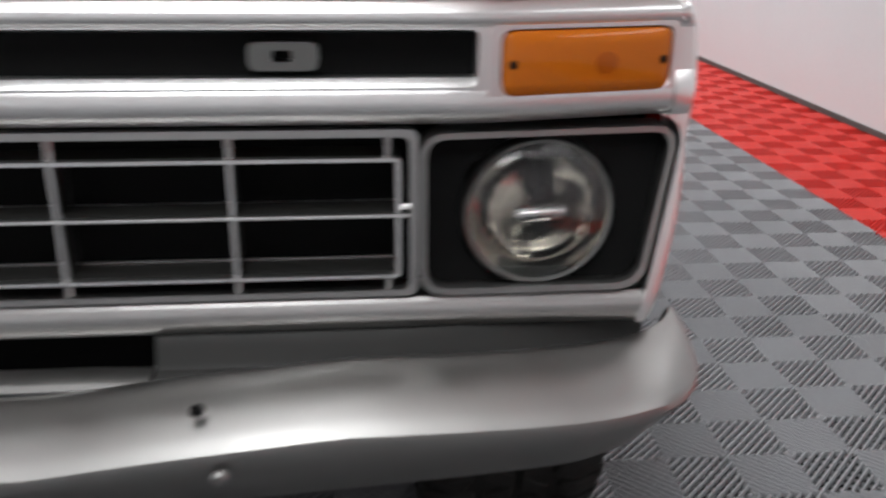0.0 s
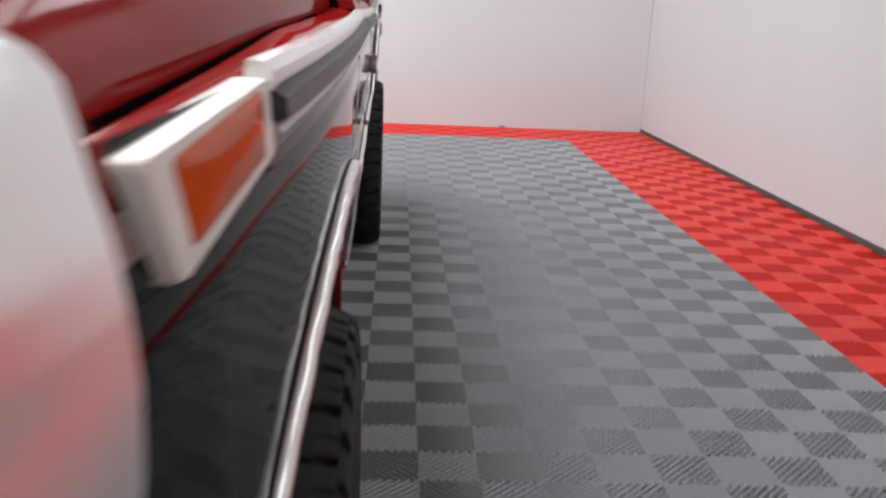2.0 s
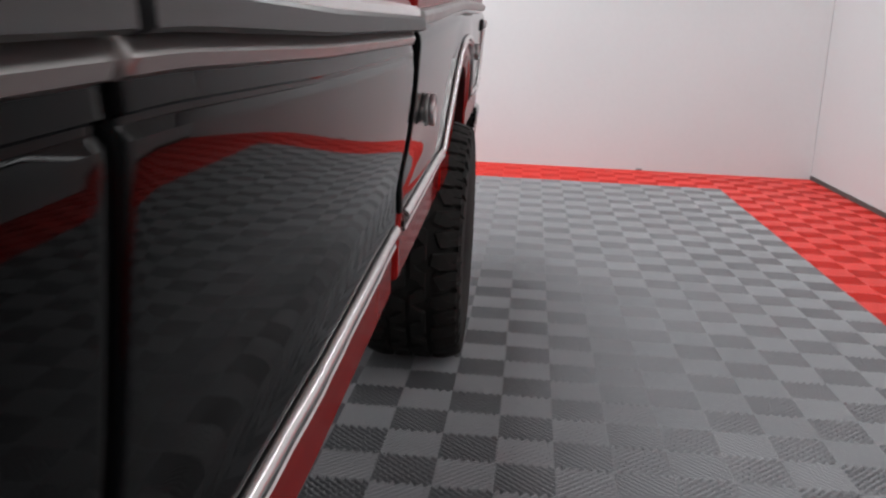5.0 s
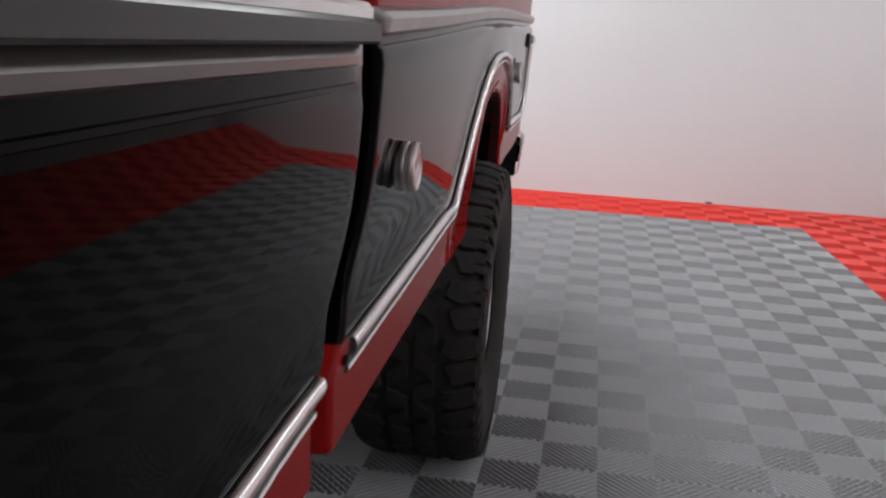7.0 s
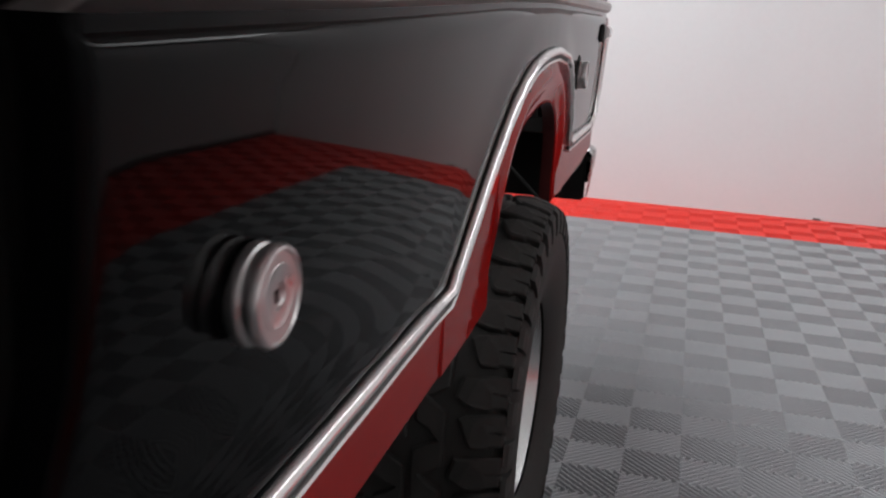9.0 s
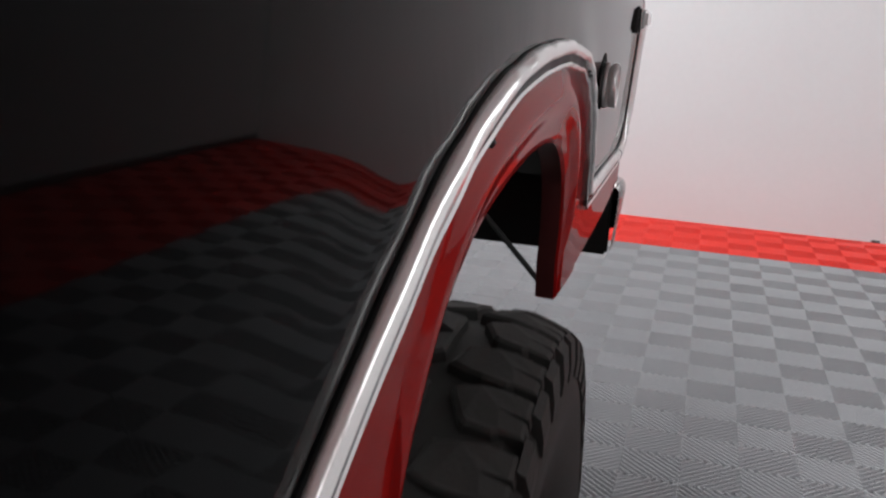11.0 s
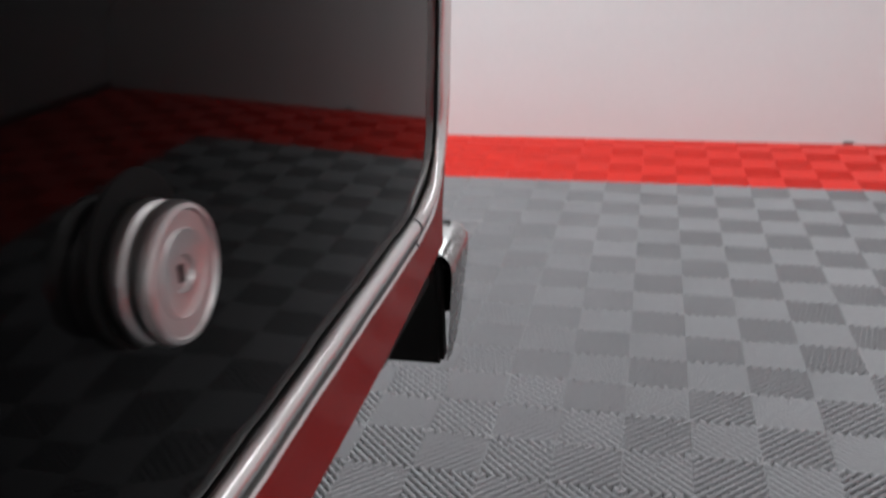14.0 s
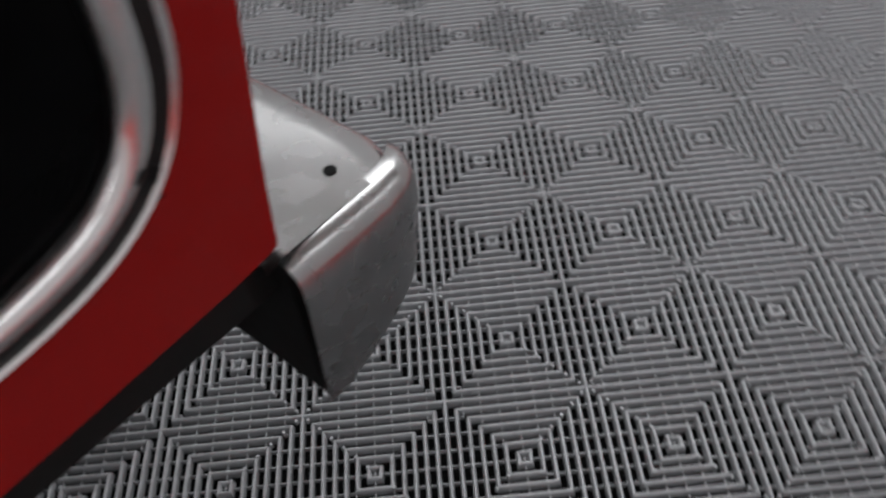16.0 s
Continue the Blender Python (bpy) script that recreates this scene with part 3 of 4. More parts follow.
# ---- wheels ----
def tyre_wheel(y, z, x_out, flip, label, size=0.93):
    """A mud tyre on a silver wheel: axis along x, outer face towards +x unless flipped."""
    w = 0.30
    k = -1 if flip else 1
    hub = new("wheel")
    hub.parent = truck
    hub.matrix_local = pose(x_out - k * w / 2, y, z) @ Matrix.Diagonal((1, size, size, 1))
    tagged(hub, label)
    ax = (k, 0, 0)
    h = w / 2
    prof = [(0.205, -h + 0.02), (0.215, -h + 0.012), (0.26, -h), (0.32, -h - 0.012), (0.37, -h - 0.004), (0.400, -h + 0.018), (0.406, -h + 0.05), (0.407, 0), (0.406, h - 0.05), (0.400, h - 0.018), (0.37, h + 0.004), (0.32, h + 0.012), (0.26, h), (0.215, h - 0.012), (0.205, h - 0.02)]
    part("tyre", Shape().lathe((0, 0, 0), ax, prof, 72), TYRE, hub, "black mud-terrain tyre")
    tread = Shape()
    n = 38
    step = 2 * math.pi / n
    for i in range(n):
        a0 = i * step - (0.05 * step if i % 2 else 0.0)
        blocks = []
        for sgn in (-1, 1):
            g, inner = 0.44 * step, 0.064 + 0.012 * (i % 2)
            a = a0 + (0.5 * step if sgn > 0 else 0.0)
            blocks.append((a, [(sgn * 0.149, -g), (sgn * 0.149, -0.10 * g), (sgn * 0.122, -0.02 * g), (sgn * 0.149, 0.10 * g), (sgn * 0.149, 0.78 * g), (sgn * 0.128, 0.84 * g), (sgn * 0.122, g), (sgn * 0.098, g), (sgn * (inner + 0.016), 0.8 * g), (sgn * inner, g * (0.5 - i % 2)), (sgn * (inner + 0.010), -0.72 * g), (sgn * 0.100, -0.80 * g), (sgn * 0.122, -g)][::sgn]))
            w, skew = (0.30 + 0.035 * (i * 7 % 5)) * step, 0.28 * step * (1 if i % 2 else -0.6)
            a = a0 + (0.3 if sgn > 0 else 0.75) * step
            blocks.append((a, [(sgn * 0.056, -w + skew), (sgn * 0.056, w + skew), (sgn * 0.030, w - skew * 0.5), (sgn * 0.006, w - skew), (sgn * 0.006, -w - skew), (sgn * 0.034, -w + skew * 0.4)][::sgn]))
        for a, outline in blocks:
            rings = [[], [], []]
            mx0 = sum(x for x, _ in outline) / len(outline)
            ma = sum(d for _, d in outline) / len(outline)
            for x, da in outline:
                rt = 0.4205 - 0.35 * max(0.0, abs(x) - 0.105)
                for lst, r, f in zip(rings, (rt - 0.017, rt - 0.0035, rt), (1.03, 0.99, 0.87)):
                    b = a + ma + (da - ma) * f
                    lst.append(Vector((k * (mx0 + (x - mx0) * f), r * math.cos(b), r * math.sin(b))))
            m = len(outline)
            tread.face(rings[2])
            for low, high in zip(rings, rings[1:]):
                for q in range(m):
                    tread.face([low[q], low[(q + 1) % m], high[(q + 1) % m], high[q]])
        for sgn in (-1, 1):
            a = a0
            lug = []
            for r, x in ((0.402, 0.150), (0.395, 0.1575), (0.370, 0.1605), (0.350, 0.160)):
                lug.append([Vector((sgn * k * x, r * math.cos(a + d), r * math.sin(a + d))) for d in (-0.052, -0.05, 0.05, 0.052)])
            for r in lug:
                r[0].x -= sgn * k * 0.012
                r[3].x -= sgn * k * 0.012
            tread.grid(lug)
    part("tread", tread, TYRE, hub, "chunky tread blocks", smooth=0)
    rim = Shape().lathe((0, 0, 0), ax, [(0.215, -h + 0.01), (0.205, -h + 0.016), (0.195, -0.08), (0.19, 0.05), (0.200, h - 0.05), (0.212, h - 0.030), (0.209, h - 0.026), (0.195, h - 0.05), (0.17, h - 0.075), (0.10, h - 0.085), (0.085, h - 0.07), (0.07, h - 0.04), (0.05, h - 0.034), (0, h - 0.032)], 48)
    part("rim", rim, STEEL, hub, "bright silver wheel")
    drum = Shape().lathe((0, 0, 0), ax, [(0, -h - 0.02), (0.15, -h - 0.02), (0.16, -0.05), (0, -0.05)], 32)
    part("brake_drum", drum, UNDER, hub)
    return hub


tyre_wheel(-1.43, 0.420, 0.018, False, "front wheel with black mud tyre", 0.90)
tyre_wheel(1.885, 0.345, 0.030, False, "rear wheel with black mud tyre", 0.945)
tyre_wheel(-1.43, 0.420, -WIDTH - 0.018, True, "front wheel with black mud tyre", 0.90)
tyre_wheel(1.885, 0.345, -WIDTH - 0.030, True, "rear wheel with black mud tyre", 0.945)
part("front_axle", Shape().tube((-1.80, -1.43, 0.433), (-0.20, -1.43, 0.433), 0.045, 16), UNDER, label="black front axle")
part("rear_axle", Shape().tube((-1.80, 1.885, 0.339), (-0.20, 1.885, 0.339), 0.05, 16), UNDER, label="black rear axle")
part("differential", Shape().lathe((-1.1, 1.885, 0.339), (0, 1, 0), [(0, -0.16), (0.09, -0.15), (0.14, -0.07), (0.15, 0), (0.13, 0.08), (0, 0.14)], 20), UNDER)

# ---- nose ----
FACE = -2.25


def frame_ring(outer, inner, y0, y1):
    """A ring between two outlines of the same number of (x, z) points, from depth y0 to y1."""
    sh = Shape()
    rows = []
    for o, i in zip(outer, inner):
        rows.append([Vector((o.x, y1, o.y)), Vector((o.x, y0, o.y)), Vector((i.x, y0, i.y)), Vector((i.x, y1, i.y))])
    return sh.grid(rows, closed=True)


def rect(x0, x1, z0, z1, r=0.006, n=4):
    return rounded([(x0, z0), (x1, z0), (x1, z1), (x0, z1)], r, n)


def band(name, zc, half, bulge, x0, x1, mat, label, y=FACE, wrap=True):
    """A rounded horizontal bar of the grille shell, wrapping round at its ends."""
    rows = []
    xs = [x0 + (x1 - x0) * i / 90 for i in range(91)]
    for x in xs:
        e = min(x - x0, x1 - x)
        back = 0.0
        row = []
        for a in np.linspace(-1, 1, 11):
            row.append(Vector((x, y + back - bulge * (1 - abs(a) ** 2.5) + 0.004, zc + half * a)))
        row = [Vector((x, y + 0.05, zc - half))] + row + [Vector((x, y + 0.05, zc + half))]
        rows.append(row)
    return part(name, Shape().grid(rows), mat, label=label)


SH_R, SH_L = -0.098, -1.902
band("shell_top_bar", 1.160, 0.0145, 0.016, SH_L - 0.0, SH_R, SATIN, "satin aluminium top bar of the grille shell")
band("shell_middle_bar", 1.0820, 0.0220, 0.014, SH_L, SH_R, SATIN, "satin aluminium middle bar of the grille shell")
band("shell_bottom_bar", 0.864, 0.0165, 0.006, SH_L + 0.018, SH_R - 0.018, GRILLE, "satin aluminium bottom bar of the grille shell")
for k in (1, -1):
    def px(x):
        return x if k == 1 else -WIDTH - x
    # side cheek of the shell: wraps back to the fender, leaning in below the middle bar
    rows = []
    outer_edge = [(0.8475, -0.108), (0.88, -0.097), (0.94, -0.084), (0.99, -0.077), (1.03, -0.075), (1.06, -0.071), (1.085, -0.069), (1.11, -0.071), (1.143, -0.074), (1.154, -0.077), (1.164, -0.081), (1.172, -0.088), (1.1745, -0.097)]
    rear_edge = [(0.8475, -0.066), (0.88, -0.053), (0.94, -0.040), (0.99, -0.034), (1.03, -0.033), (1.06, -0.036), (1.085, -0.040), (1.11, -0.047), (1.143, -0.054), (1.154, -0.060), (1.164, -0.069), (1.172, -0.081), (1.1745, -0.094)]
    for z in (0.8475, 0.850, 0.856, 0.864, 0.872, 0.878, 0.8805, 0.90, 0.94, 0.97, 0.99, 1.01, 1.03, 1.038, 1.045, 1.050, 1.054, 1.057, 1.0595, 1.0615, 1.064, 1.069, 1.072, 1.079, 1.0865, 1.094, 1.101, 1.104, 1.115, 1.13, 1.1435, 1.1455, 1.149, 1.154, 1.160, 1.166, 1.171, 1.1745):
        xo, xe = lerp(z, outer_edge), lerp(z, rear_edge)
        xi = -0.1215 + (z - 0.85) * 0.216 - (0.036 - math.sqrt(0.036 ** 2 - max(0.0, z - 1.024) ** 2)) if z < 1.0597 else -0.098
        ye = lerp(z, [(1.12, -2.100), (1.143, -2.106), (1.154, -2.128), (1.164, -2.165), (1.172, -2.205), (1.176, -2.228)])
        bulge = 0.003 + max(0.009 * max(0.0, 1 - (abs(z - zc) / half) ** 2.5) for zc, half in ((1.0820, 0.0220), (1.160, 0.0145)))
        rows.append([Vector((px(x), y, z)) for x, y in ((xi, FACE + 0.03), (xi, FACE + 0.004), (xi + 0.0005, FACE - bulge), ((xi + xo) / 2, FACE - bulge), (xo - 0.006, FACE - bulge * 0.6), (xo + 0.001, FACE + 0.008), (xo * 0.72 + xe * 0.28, FACE * 0.76 + ye * 0.24), (xo * 0.35 + xe * 0.65, FACE * 0.43 + ye * 0.57), (xe - 0.003, FACE * 0.1 + ye * 0.9), (xe, ye), (xe - 0.004, ye + 0.004), (xe - 0.02, ye + 0.004))])
    part("shell_cheek", Shape().grid(rows), SATIN, label="satin aluminium side of the grille shell")
    part("shell_divider", Shape().box(px(-0.288), px(-0.268), FACE + 0.001, FACE + 0.04, 1.10, 1.15, 0.003), SATIN)
    # parking lamp
    lamp_rows = []
    for dy, inset in ((0.03, 0.0), (-0.010, 0.0), (-0.014, 0.004), (-0.0155, 0.012)):
        outline = rect(-0.2665 + inset, -0.1055 - inset, 1.0875 + inset, 1.1470 - inset, 0.011)
        lamp_rows.append([Vector((px(q.x), FACE + dy, q.y)) for q in outline + outline[:1]])
    lamp_lens = Shape().grid(lamp_rows)
    lamp_lens.face(lamp_rows[-1][:-1])
    lamp = part("parking_lamp", lamp_lens, AMBER, label="amber parking lamp lens")
    for sx in (-0.2575, -0.1145):
        part("screw", Shape().lathe((px(sx), FACE - 0.014, 1.1175), (0, -1, 0), [(0.0045, -0.004), (0.0045, 0.001), (0.003, 0.002), (0, 0.002)], 12), DARK, lamp, "dark lens screw")
    part("bulb", Shape().lathe((px(-0.170), FACE - 0.0158, 1.1165), (0, -1, 0), [(0.011, -0.002), (0.0105, 0.0004), (0.006, 0.0007), (0, 0.0008)], 20), BULB, lamp, "bulb showing dark through the amber lens")
    surround = frame_ring([Vector((px(q.x), q.y)) for q in rect(-0.280, -0.0975, 1.078, 1.155, 0.012)], [Vector((px(q.x), q.y)) for q in rect(-0.2685, -0.1035, 1.0855, 1.1490, 0.012)], FACE - 0.0095, FACE + 0.02)
    part("lamp_surround", surround, SATIN, label="satin aluminium parking lamp surround")
    part("lamp_backing", Shape().box(px(-0.275), px(-0.094), FACE + 0.012, FACE + 0.03, 1.082, 1.152), DARK)
    # headlight bezel
    outer = rounded([(px(-0.341), 0.885), (px(-0.119), 0.885), (px(-0.0845), 1.0485), (px(-0.341), 1.0530)], 0.027, 6)
    inner = rounded([(px(-0.334), 0.892), (px(-0.1245), 0.892), (px(-0.0910), 1.0425), (px(-0.3355), 1.0470)], 0.022, 6)
    bez = part("headlight_bezel", frame_ring(outer, inner, FACE - 0.004, FACE + 0.03), BEZEL, label="grey headlight bezel frame")
    n = len(inner)
    cx, cz = px(-0.2235), 0.9670
    plate = Shape()
    ring = []
    for p in inner:
        a = math.atan2(p.y - cz, p.x - cx)
        ring.append([Vector((p.x, FACE + 0.006, p.y)), Vector((p.x, FACE + 0.016, p.y)), Vector((cx + 0.082 * math.cos(a), FACE + 0.018, cz + 0.079 * math.sin(a)))])
    plate.grid(ring, closed=True)
    part("bezel_plate", plate, DARK, bez, "matt black recessed headlight plate")
    light = part("headlight", Shape().lathe((cx, FACE, cz), (0, -1, 0), [(0.077, -0.03), (0.0765, -0.008), (0.0735, -0.003), (0.0700, -0.004), (0.0695, -0.010)], 48), RING, label="round sealed beam headlight with dull metal ring")
    bowl = [(0.0715, -0.010)] + [(r, -0.012 - (0.0710 ** 2 - r * r) / 0.100) for r in (0.0710, 0.066, 0.060, 0.054, 0.050)] + [(0.047, -0.030)] + [(r, -0.0315 - (0.047 ** 2 - r * r) / 0.075) for r in (0.046, 0.040, 0.032, 0.024, 0.014)] + [(0.012, -0.064), (0.0, -0.064)]
    part("reflector", Shape().lathe((cx, FACE, cz), (0, -1, 0), bowl, 48, slots=[1] + [0] * 11 + [1]), [MIRROR, DARK], light, "silver reflector bowl")
    cup = Shape().lathe((cx, FACE, cz - 0.004), (1, 0, 0), [(0, -0.024), (0.006, -0.023), (0.008, -0.020), (0.008, 0.020), (0.006, 0.023), (0, 0.024)], 18)
    for v in cup.v:
        v.y += 0.034
    part("bulb_shield", cup, CHROME, light, "bright bar across the bulb")
    part("bulb_holder", Shape().lathe((cx, FACE, cz + 0.013), (0, -1, 0), [(0.011, -0.06), (0.010, -0.040), (0.007, -0.036), (0, -0.036)], 20), DARK, light, "dark bulb holder")
    lens = Shape().lathe((cx, FACE, cz), (0, -1, 0), [(0.0705, -0.009), (0.0690, -0.003), (0.06, 0.004), (0.045, 0.009), (0.025, 0.012), (0, 0.013)], 48)
    lens.lathe((cx, FACE, cz), (0, -1, 0), [(0.0705, -0.010), (0.0680, -0.006), (0.06, 0.000), (0.045, 0.005), (0.025, 0.008), (0, 0.009)], 48)
    part("lens", lens, GLASS, light, "clear glass lens").visible_shadow = False

# black upper slot and its badge
part("slot_surround", frame_ring(rect(-1.722, -0.278, 1.084, 1.158, 0.008), rect(-1.711, -0.289, 1.0965, 1.1490, 0.008), FACE - 0.007, FACE + 0.03), SATIN, label="satin aluminium slot surround")
part("upper_slot", Shape().box(-1.715, -0.285, FACE + 0.02, FACE + 0.04, 1.095, 1.155), DARK, label="matt black upper grille slot")
part("lower_recess", Shape().box(-1.66, -0.335, FACE + 0.055, FACE + 0.07, 0.87, 1.07), DARK, label="matt black grille recess")
part("side_recess", Shape().box(-0.36, -0.10, FACE + 0.095, FACE + 0.110, 0.87, 1.07), DARK)
part("side_recess", Shape().box(-1.90, -1.64, FACE + 0.095, FACE + 0.110, 0.87, 1.07), DARK)
badge = frame_ring(rounded([(-0.497, 1.1105), (-0.434, 1.1105), (-0.434, 1.1365), (-0.497, 1.1365)], 0.009, 5), rounded([(-0.476, 1.1185), (-0.458, 1.1185), (-0.458, 1.1290), (-0.476, 1.1290)], 0.002, 5), FACE + 0.004, FACE + 0.02)
part("badge", badge, RING, label="pale metal badge plate with a square hole")

# grille: outer frame and egg-crate insert
gx0, gx1 = -1.657, -0.343
part("grille_frame", frame_ring(rect(gx0, gx1, 0.885, 1.0565, 0.012, 5), rect(gx0 + 0.008, gx1 - 0.008, 0.8915, 1.049, 0.010, 5), FACE - 0.002, FACE + 0.012), GRILLE, label="satin aluminium outer grille frame")
part("grille_insert_frame", frame_ring(rect(gx0 + 0.017, gx1 - 0.017, 0.9045, 1.0285, 0.006, 4), rect(gx0 + 0.0213, gx1 - 0.0213, 0.9080, 1.0247, 0.003, 4), FACE - 0.001, FACE + 0.008), SATIN, label="satin aluminium grille insert frame")
part("grille_insert_depth", frame_ring(rect(gx0 + 0.018, gx1 - 0.018, 0.9052, 1.0278, 0.006, 4), rect(gx0 + 0.021, gx1 - 0.021, 0.9078, 1.0248, 0.003, 4), FACE + 0.008, FACE + 0.046), PAN, label="dark blade behind the insert frame")
part("grille_bar", Shape().box(gx0 + 0.020, gx1 - 0.004, FACE - 0.001, FACE + 0.007, 0.9682, 0.9713, 0.0008), SATIN)
for x in (gx0 + 0.005, gx1 - 0.019):
    part("grille_pin", Shape().tube((x, FACE + 0.003, 0.9785), (x + 0.014, FACE + 0.003, 0.9785), 0.0028), SATIN)
part("grille_blade", Shape().box(gx0 + 0.020, gx1 - 0.020, FACE + 0.007, FACE + 0.046, 0.9688, 0.9707), PAN, label="dark horizontal grille blade")
for z in (0.9085, 0.9695, 1.0245):
    part("rear_bar", Shape().box(gx0 + 0.02, gx1 - 0.02, FACE + 0.046, FACE + 0.0490, z - 0.0014, z + 0.0014), SATIN)
for i in range(8):
    x = -0.521 - 0.1625 * i
    if x < gx0 + 0.03:
        break
    part("grille_upright", Shape().box(x - 0.0020, x + 0.0020, FACE + 0.001, FACE + 0.009, 0.906, 1.026, 0.0008), SATIN)
    part("grille_fin", Shape().box(x - 0.0014, x + 0.0014, FACE + 0.009, FACE + 0.045, 0.907, 1.025), PAN, label="dark upright grille fin")
for x in (-0.372, -0.521, -0.6835, -0.846, -1.0085, -1.171, -1.3335, -1.496, -1.628):
    for z0, z1 in ((1.026, 1.050), (0.889, 0.906)):
        part("grille_post", Shape().tube((x, FACE + 0.006, z0), (x, FACE + 0.006, z1), 0.0035), GRILLE)

# front edge of the fenders, side marker
for k in (1, -1):
    def px(x):
        return x if k == 1 else -WIDTH - x
    part("fender_nose", Shape().grid([[Vector((px(x), y, z)) for x, y in ((-0.10, -2.080), (-0.085, -2.090), (-0.064, -2.097), (-0.050, -2.092))] for z in (1.04, 1.06, 1.08, 1.10, 1.12, 1.126)]), RED, label="red inner edge of the fender nose")
    marker_out = [(-2.084, 1.1115), (-2.038, 1.046), (-1.822, 1.068), (-1.845, 1.120)]
    marker_in = [(-2.046, 1.1050), (-2.018, 1.0595), (-1.862, 1.0735), (-1.872, 1.1150)]
    o, i2 = rounded(marker_out, 0.008, 4), rounded(marker_in, 0.006, 4)
    ring = []
    for a, b in zip(o, i2):
        m2 = a * 0.86 + b * 0.14
        ring.append([Vector((px(taper(a.x) - 0.010), a.x, a.y)), Vector((px(taper(a.x) + 0.005), a.x, a.y)), Vector((px(taper(m2.x) + 0.010), m2.x, m2.y)), Vector((px(taper(b.x) + 0.010), b.x, b.y)), Vector((px(taper(b.x) + 0.001), b.x, b.y))])
    mk = part("side_marker", Shape().grid(ring, closed=True), CREAM, label="cream white side marker bezel with amber lens")
    mid = sum(i2, Vector((0, 0))) / len(i2)
    lens_rows = []
    for p in i2:
        lens_rows.append([Vector((px(taper(q.x) + h), q.x, q.y)) for q, h in ((p, 0.004), (p, 0.0105), (p * 0.9 + mid * 0.1, 0.0125), (p * 0.5 + mid * 0.5, 0.0135), (mid, 0.0138))])
    part("marker_lens", Shape().grid(lens_rows, closed=True), MARKER, mk, "dark amber marker lens")

# front bumper
def bumper_front():
    rows = []
    plan = [(0.0, 0.0), (0.25, 0.0), (0.5, 0.002), (0.7, 0.006), (0.80, 0.012), (0.86, 0.024), (0.905, 0.045), (0.935, 0.075), (0.950, 0.105), (0.956, 0.135), (0.954, 0.150)]
    curve = smooth_curve(plan, 5)
    curve = [Vector((-p.x, p.y)) for p in reversed(curve)] + curve[1:]
    for p in curve:
        a, back = abs(p.x), p.y
        d = lerp(a, [(0, -0.035), (0.30, -0.030), (0.42, -0.016), (0.58, -0.002), (0.74, -0.003), (0.87, -0.002), (0.93, -0.003)]) - lerp(back, [(0.09, 0.0), (0.118, 0.004), (0.135, 0.011), (0.150, 0.027)])
        bz = lerp(a, [(0, 0.706), (0.3, 0.712), (0.53, 0.720), (0.73, 0.730), (0.81, 0.734), (0.87, 0.746), (0.91, 0.766), (0.945, 0.784), (0.956, 0.792)])
        top, crease = 0.836 + d, max(0.815 + d, bz + 0.016)
        sec = [(-2.275, top - 0.010), (-2.283, top - 0.002), (-2.294, top), (-2.310, top - 0.001), (-2.330, top * 0.8 + crease * 0.2), (-2.350, top * 0.45 + crease * 0.55), (-2.366, crease + 0.002), (-2.377, crease - 0.004), (-2.383, crease - 0.009), (-2.3845, crease - 0.016), (-2.379, crease * 0.6 + bz * 0.4 - 0.004), (-2.367, crease * 0.3 + bz * 0.7), (-2.354, bz + 0.005), (-2.347, bz), (-2.33, bz + 0.003)]
        drop = lerp(back, [(0.08, 0.0), (0.12, 0.005), (0.150, 0.022)])
        rows.append([Vector((-1.0 + p.x, y + p.y, z - drop * min(1.0, max(0.0, (y + 2.345) / 0.06)))) for y, z in sec])
    # rounded ends
    ends = []
    for edge in (rows[0], rows[-1]):
        mid = sum(edge, Vector()) / len(edge)
        ends.append([[q.lerp(mid, f) + Vector((0, dy, 0)) for q in edge] for f, dy in ((0.2, 0.004), (0.6, 0.006), (1.0, 0.006))])
    rows = ends[0][::-1] + rows + ends[1]
    return Shape().grid(rows)


fb = part("front_bumper", bumper_front(), BUMPER, label="dull worn chrome front bumper")
part("bolt_hole", Shape().lathe((-0.552, -2.352, 0.8215), (0, -0.2, 0.98), [(0, 0.004), (0.006, 0.004), (0.007, 0.0)], 12), DARK, fb, "dark bolt hole")
part("bolt", Shape().lathe((-0.53, -2.388, 0.775), (0, -1, 0), [(0.008, 0), (0.008, 0.004), (0.005, 0.007), (0, 0.007)], 14), BUMPER, fb)
for x0, x1 in ((-0.605, -0.095), (-1.905, -1.395)):
    rows = []
    for i in range(17):
        x = x0 + (x1 - x0) * i / 16
        b = 0.03 * max(0.0, (abs(x + 1) - 0.6) / 0.26) ** 2
        rows.append([Vector((x, y + b, z)) for y, z in ((-2.235, 0.850), (-2.250, 0.846), (-2.257, 0.836), (-2.262, 0.822), (-2.266, 0.817), (-2.280, 0.815), (-2.286, 0.810), (-2.280, 0.803), (-2.25, 0.800))])
    part("gravel_pan", Shape().grid(rows, slots=[0, 0, 0, 0, 0, 1, 1, 0]), [PAN, BUMPER], label="dull grey pan between grille and bumper")

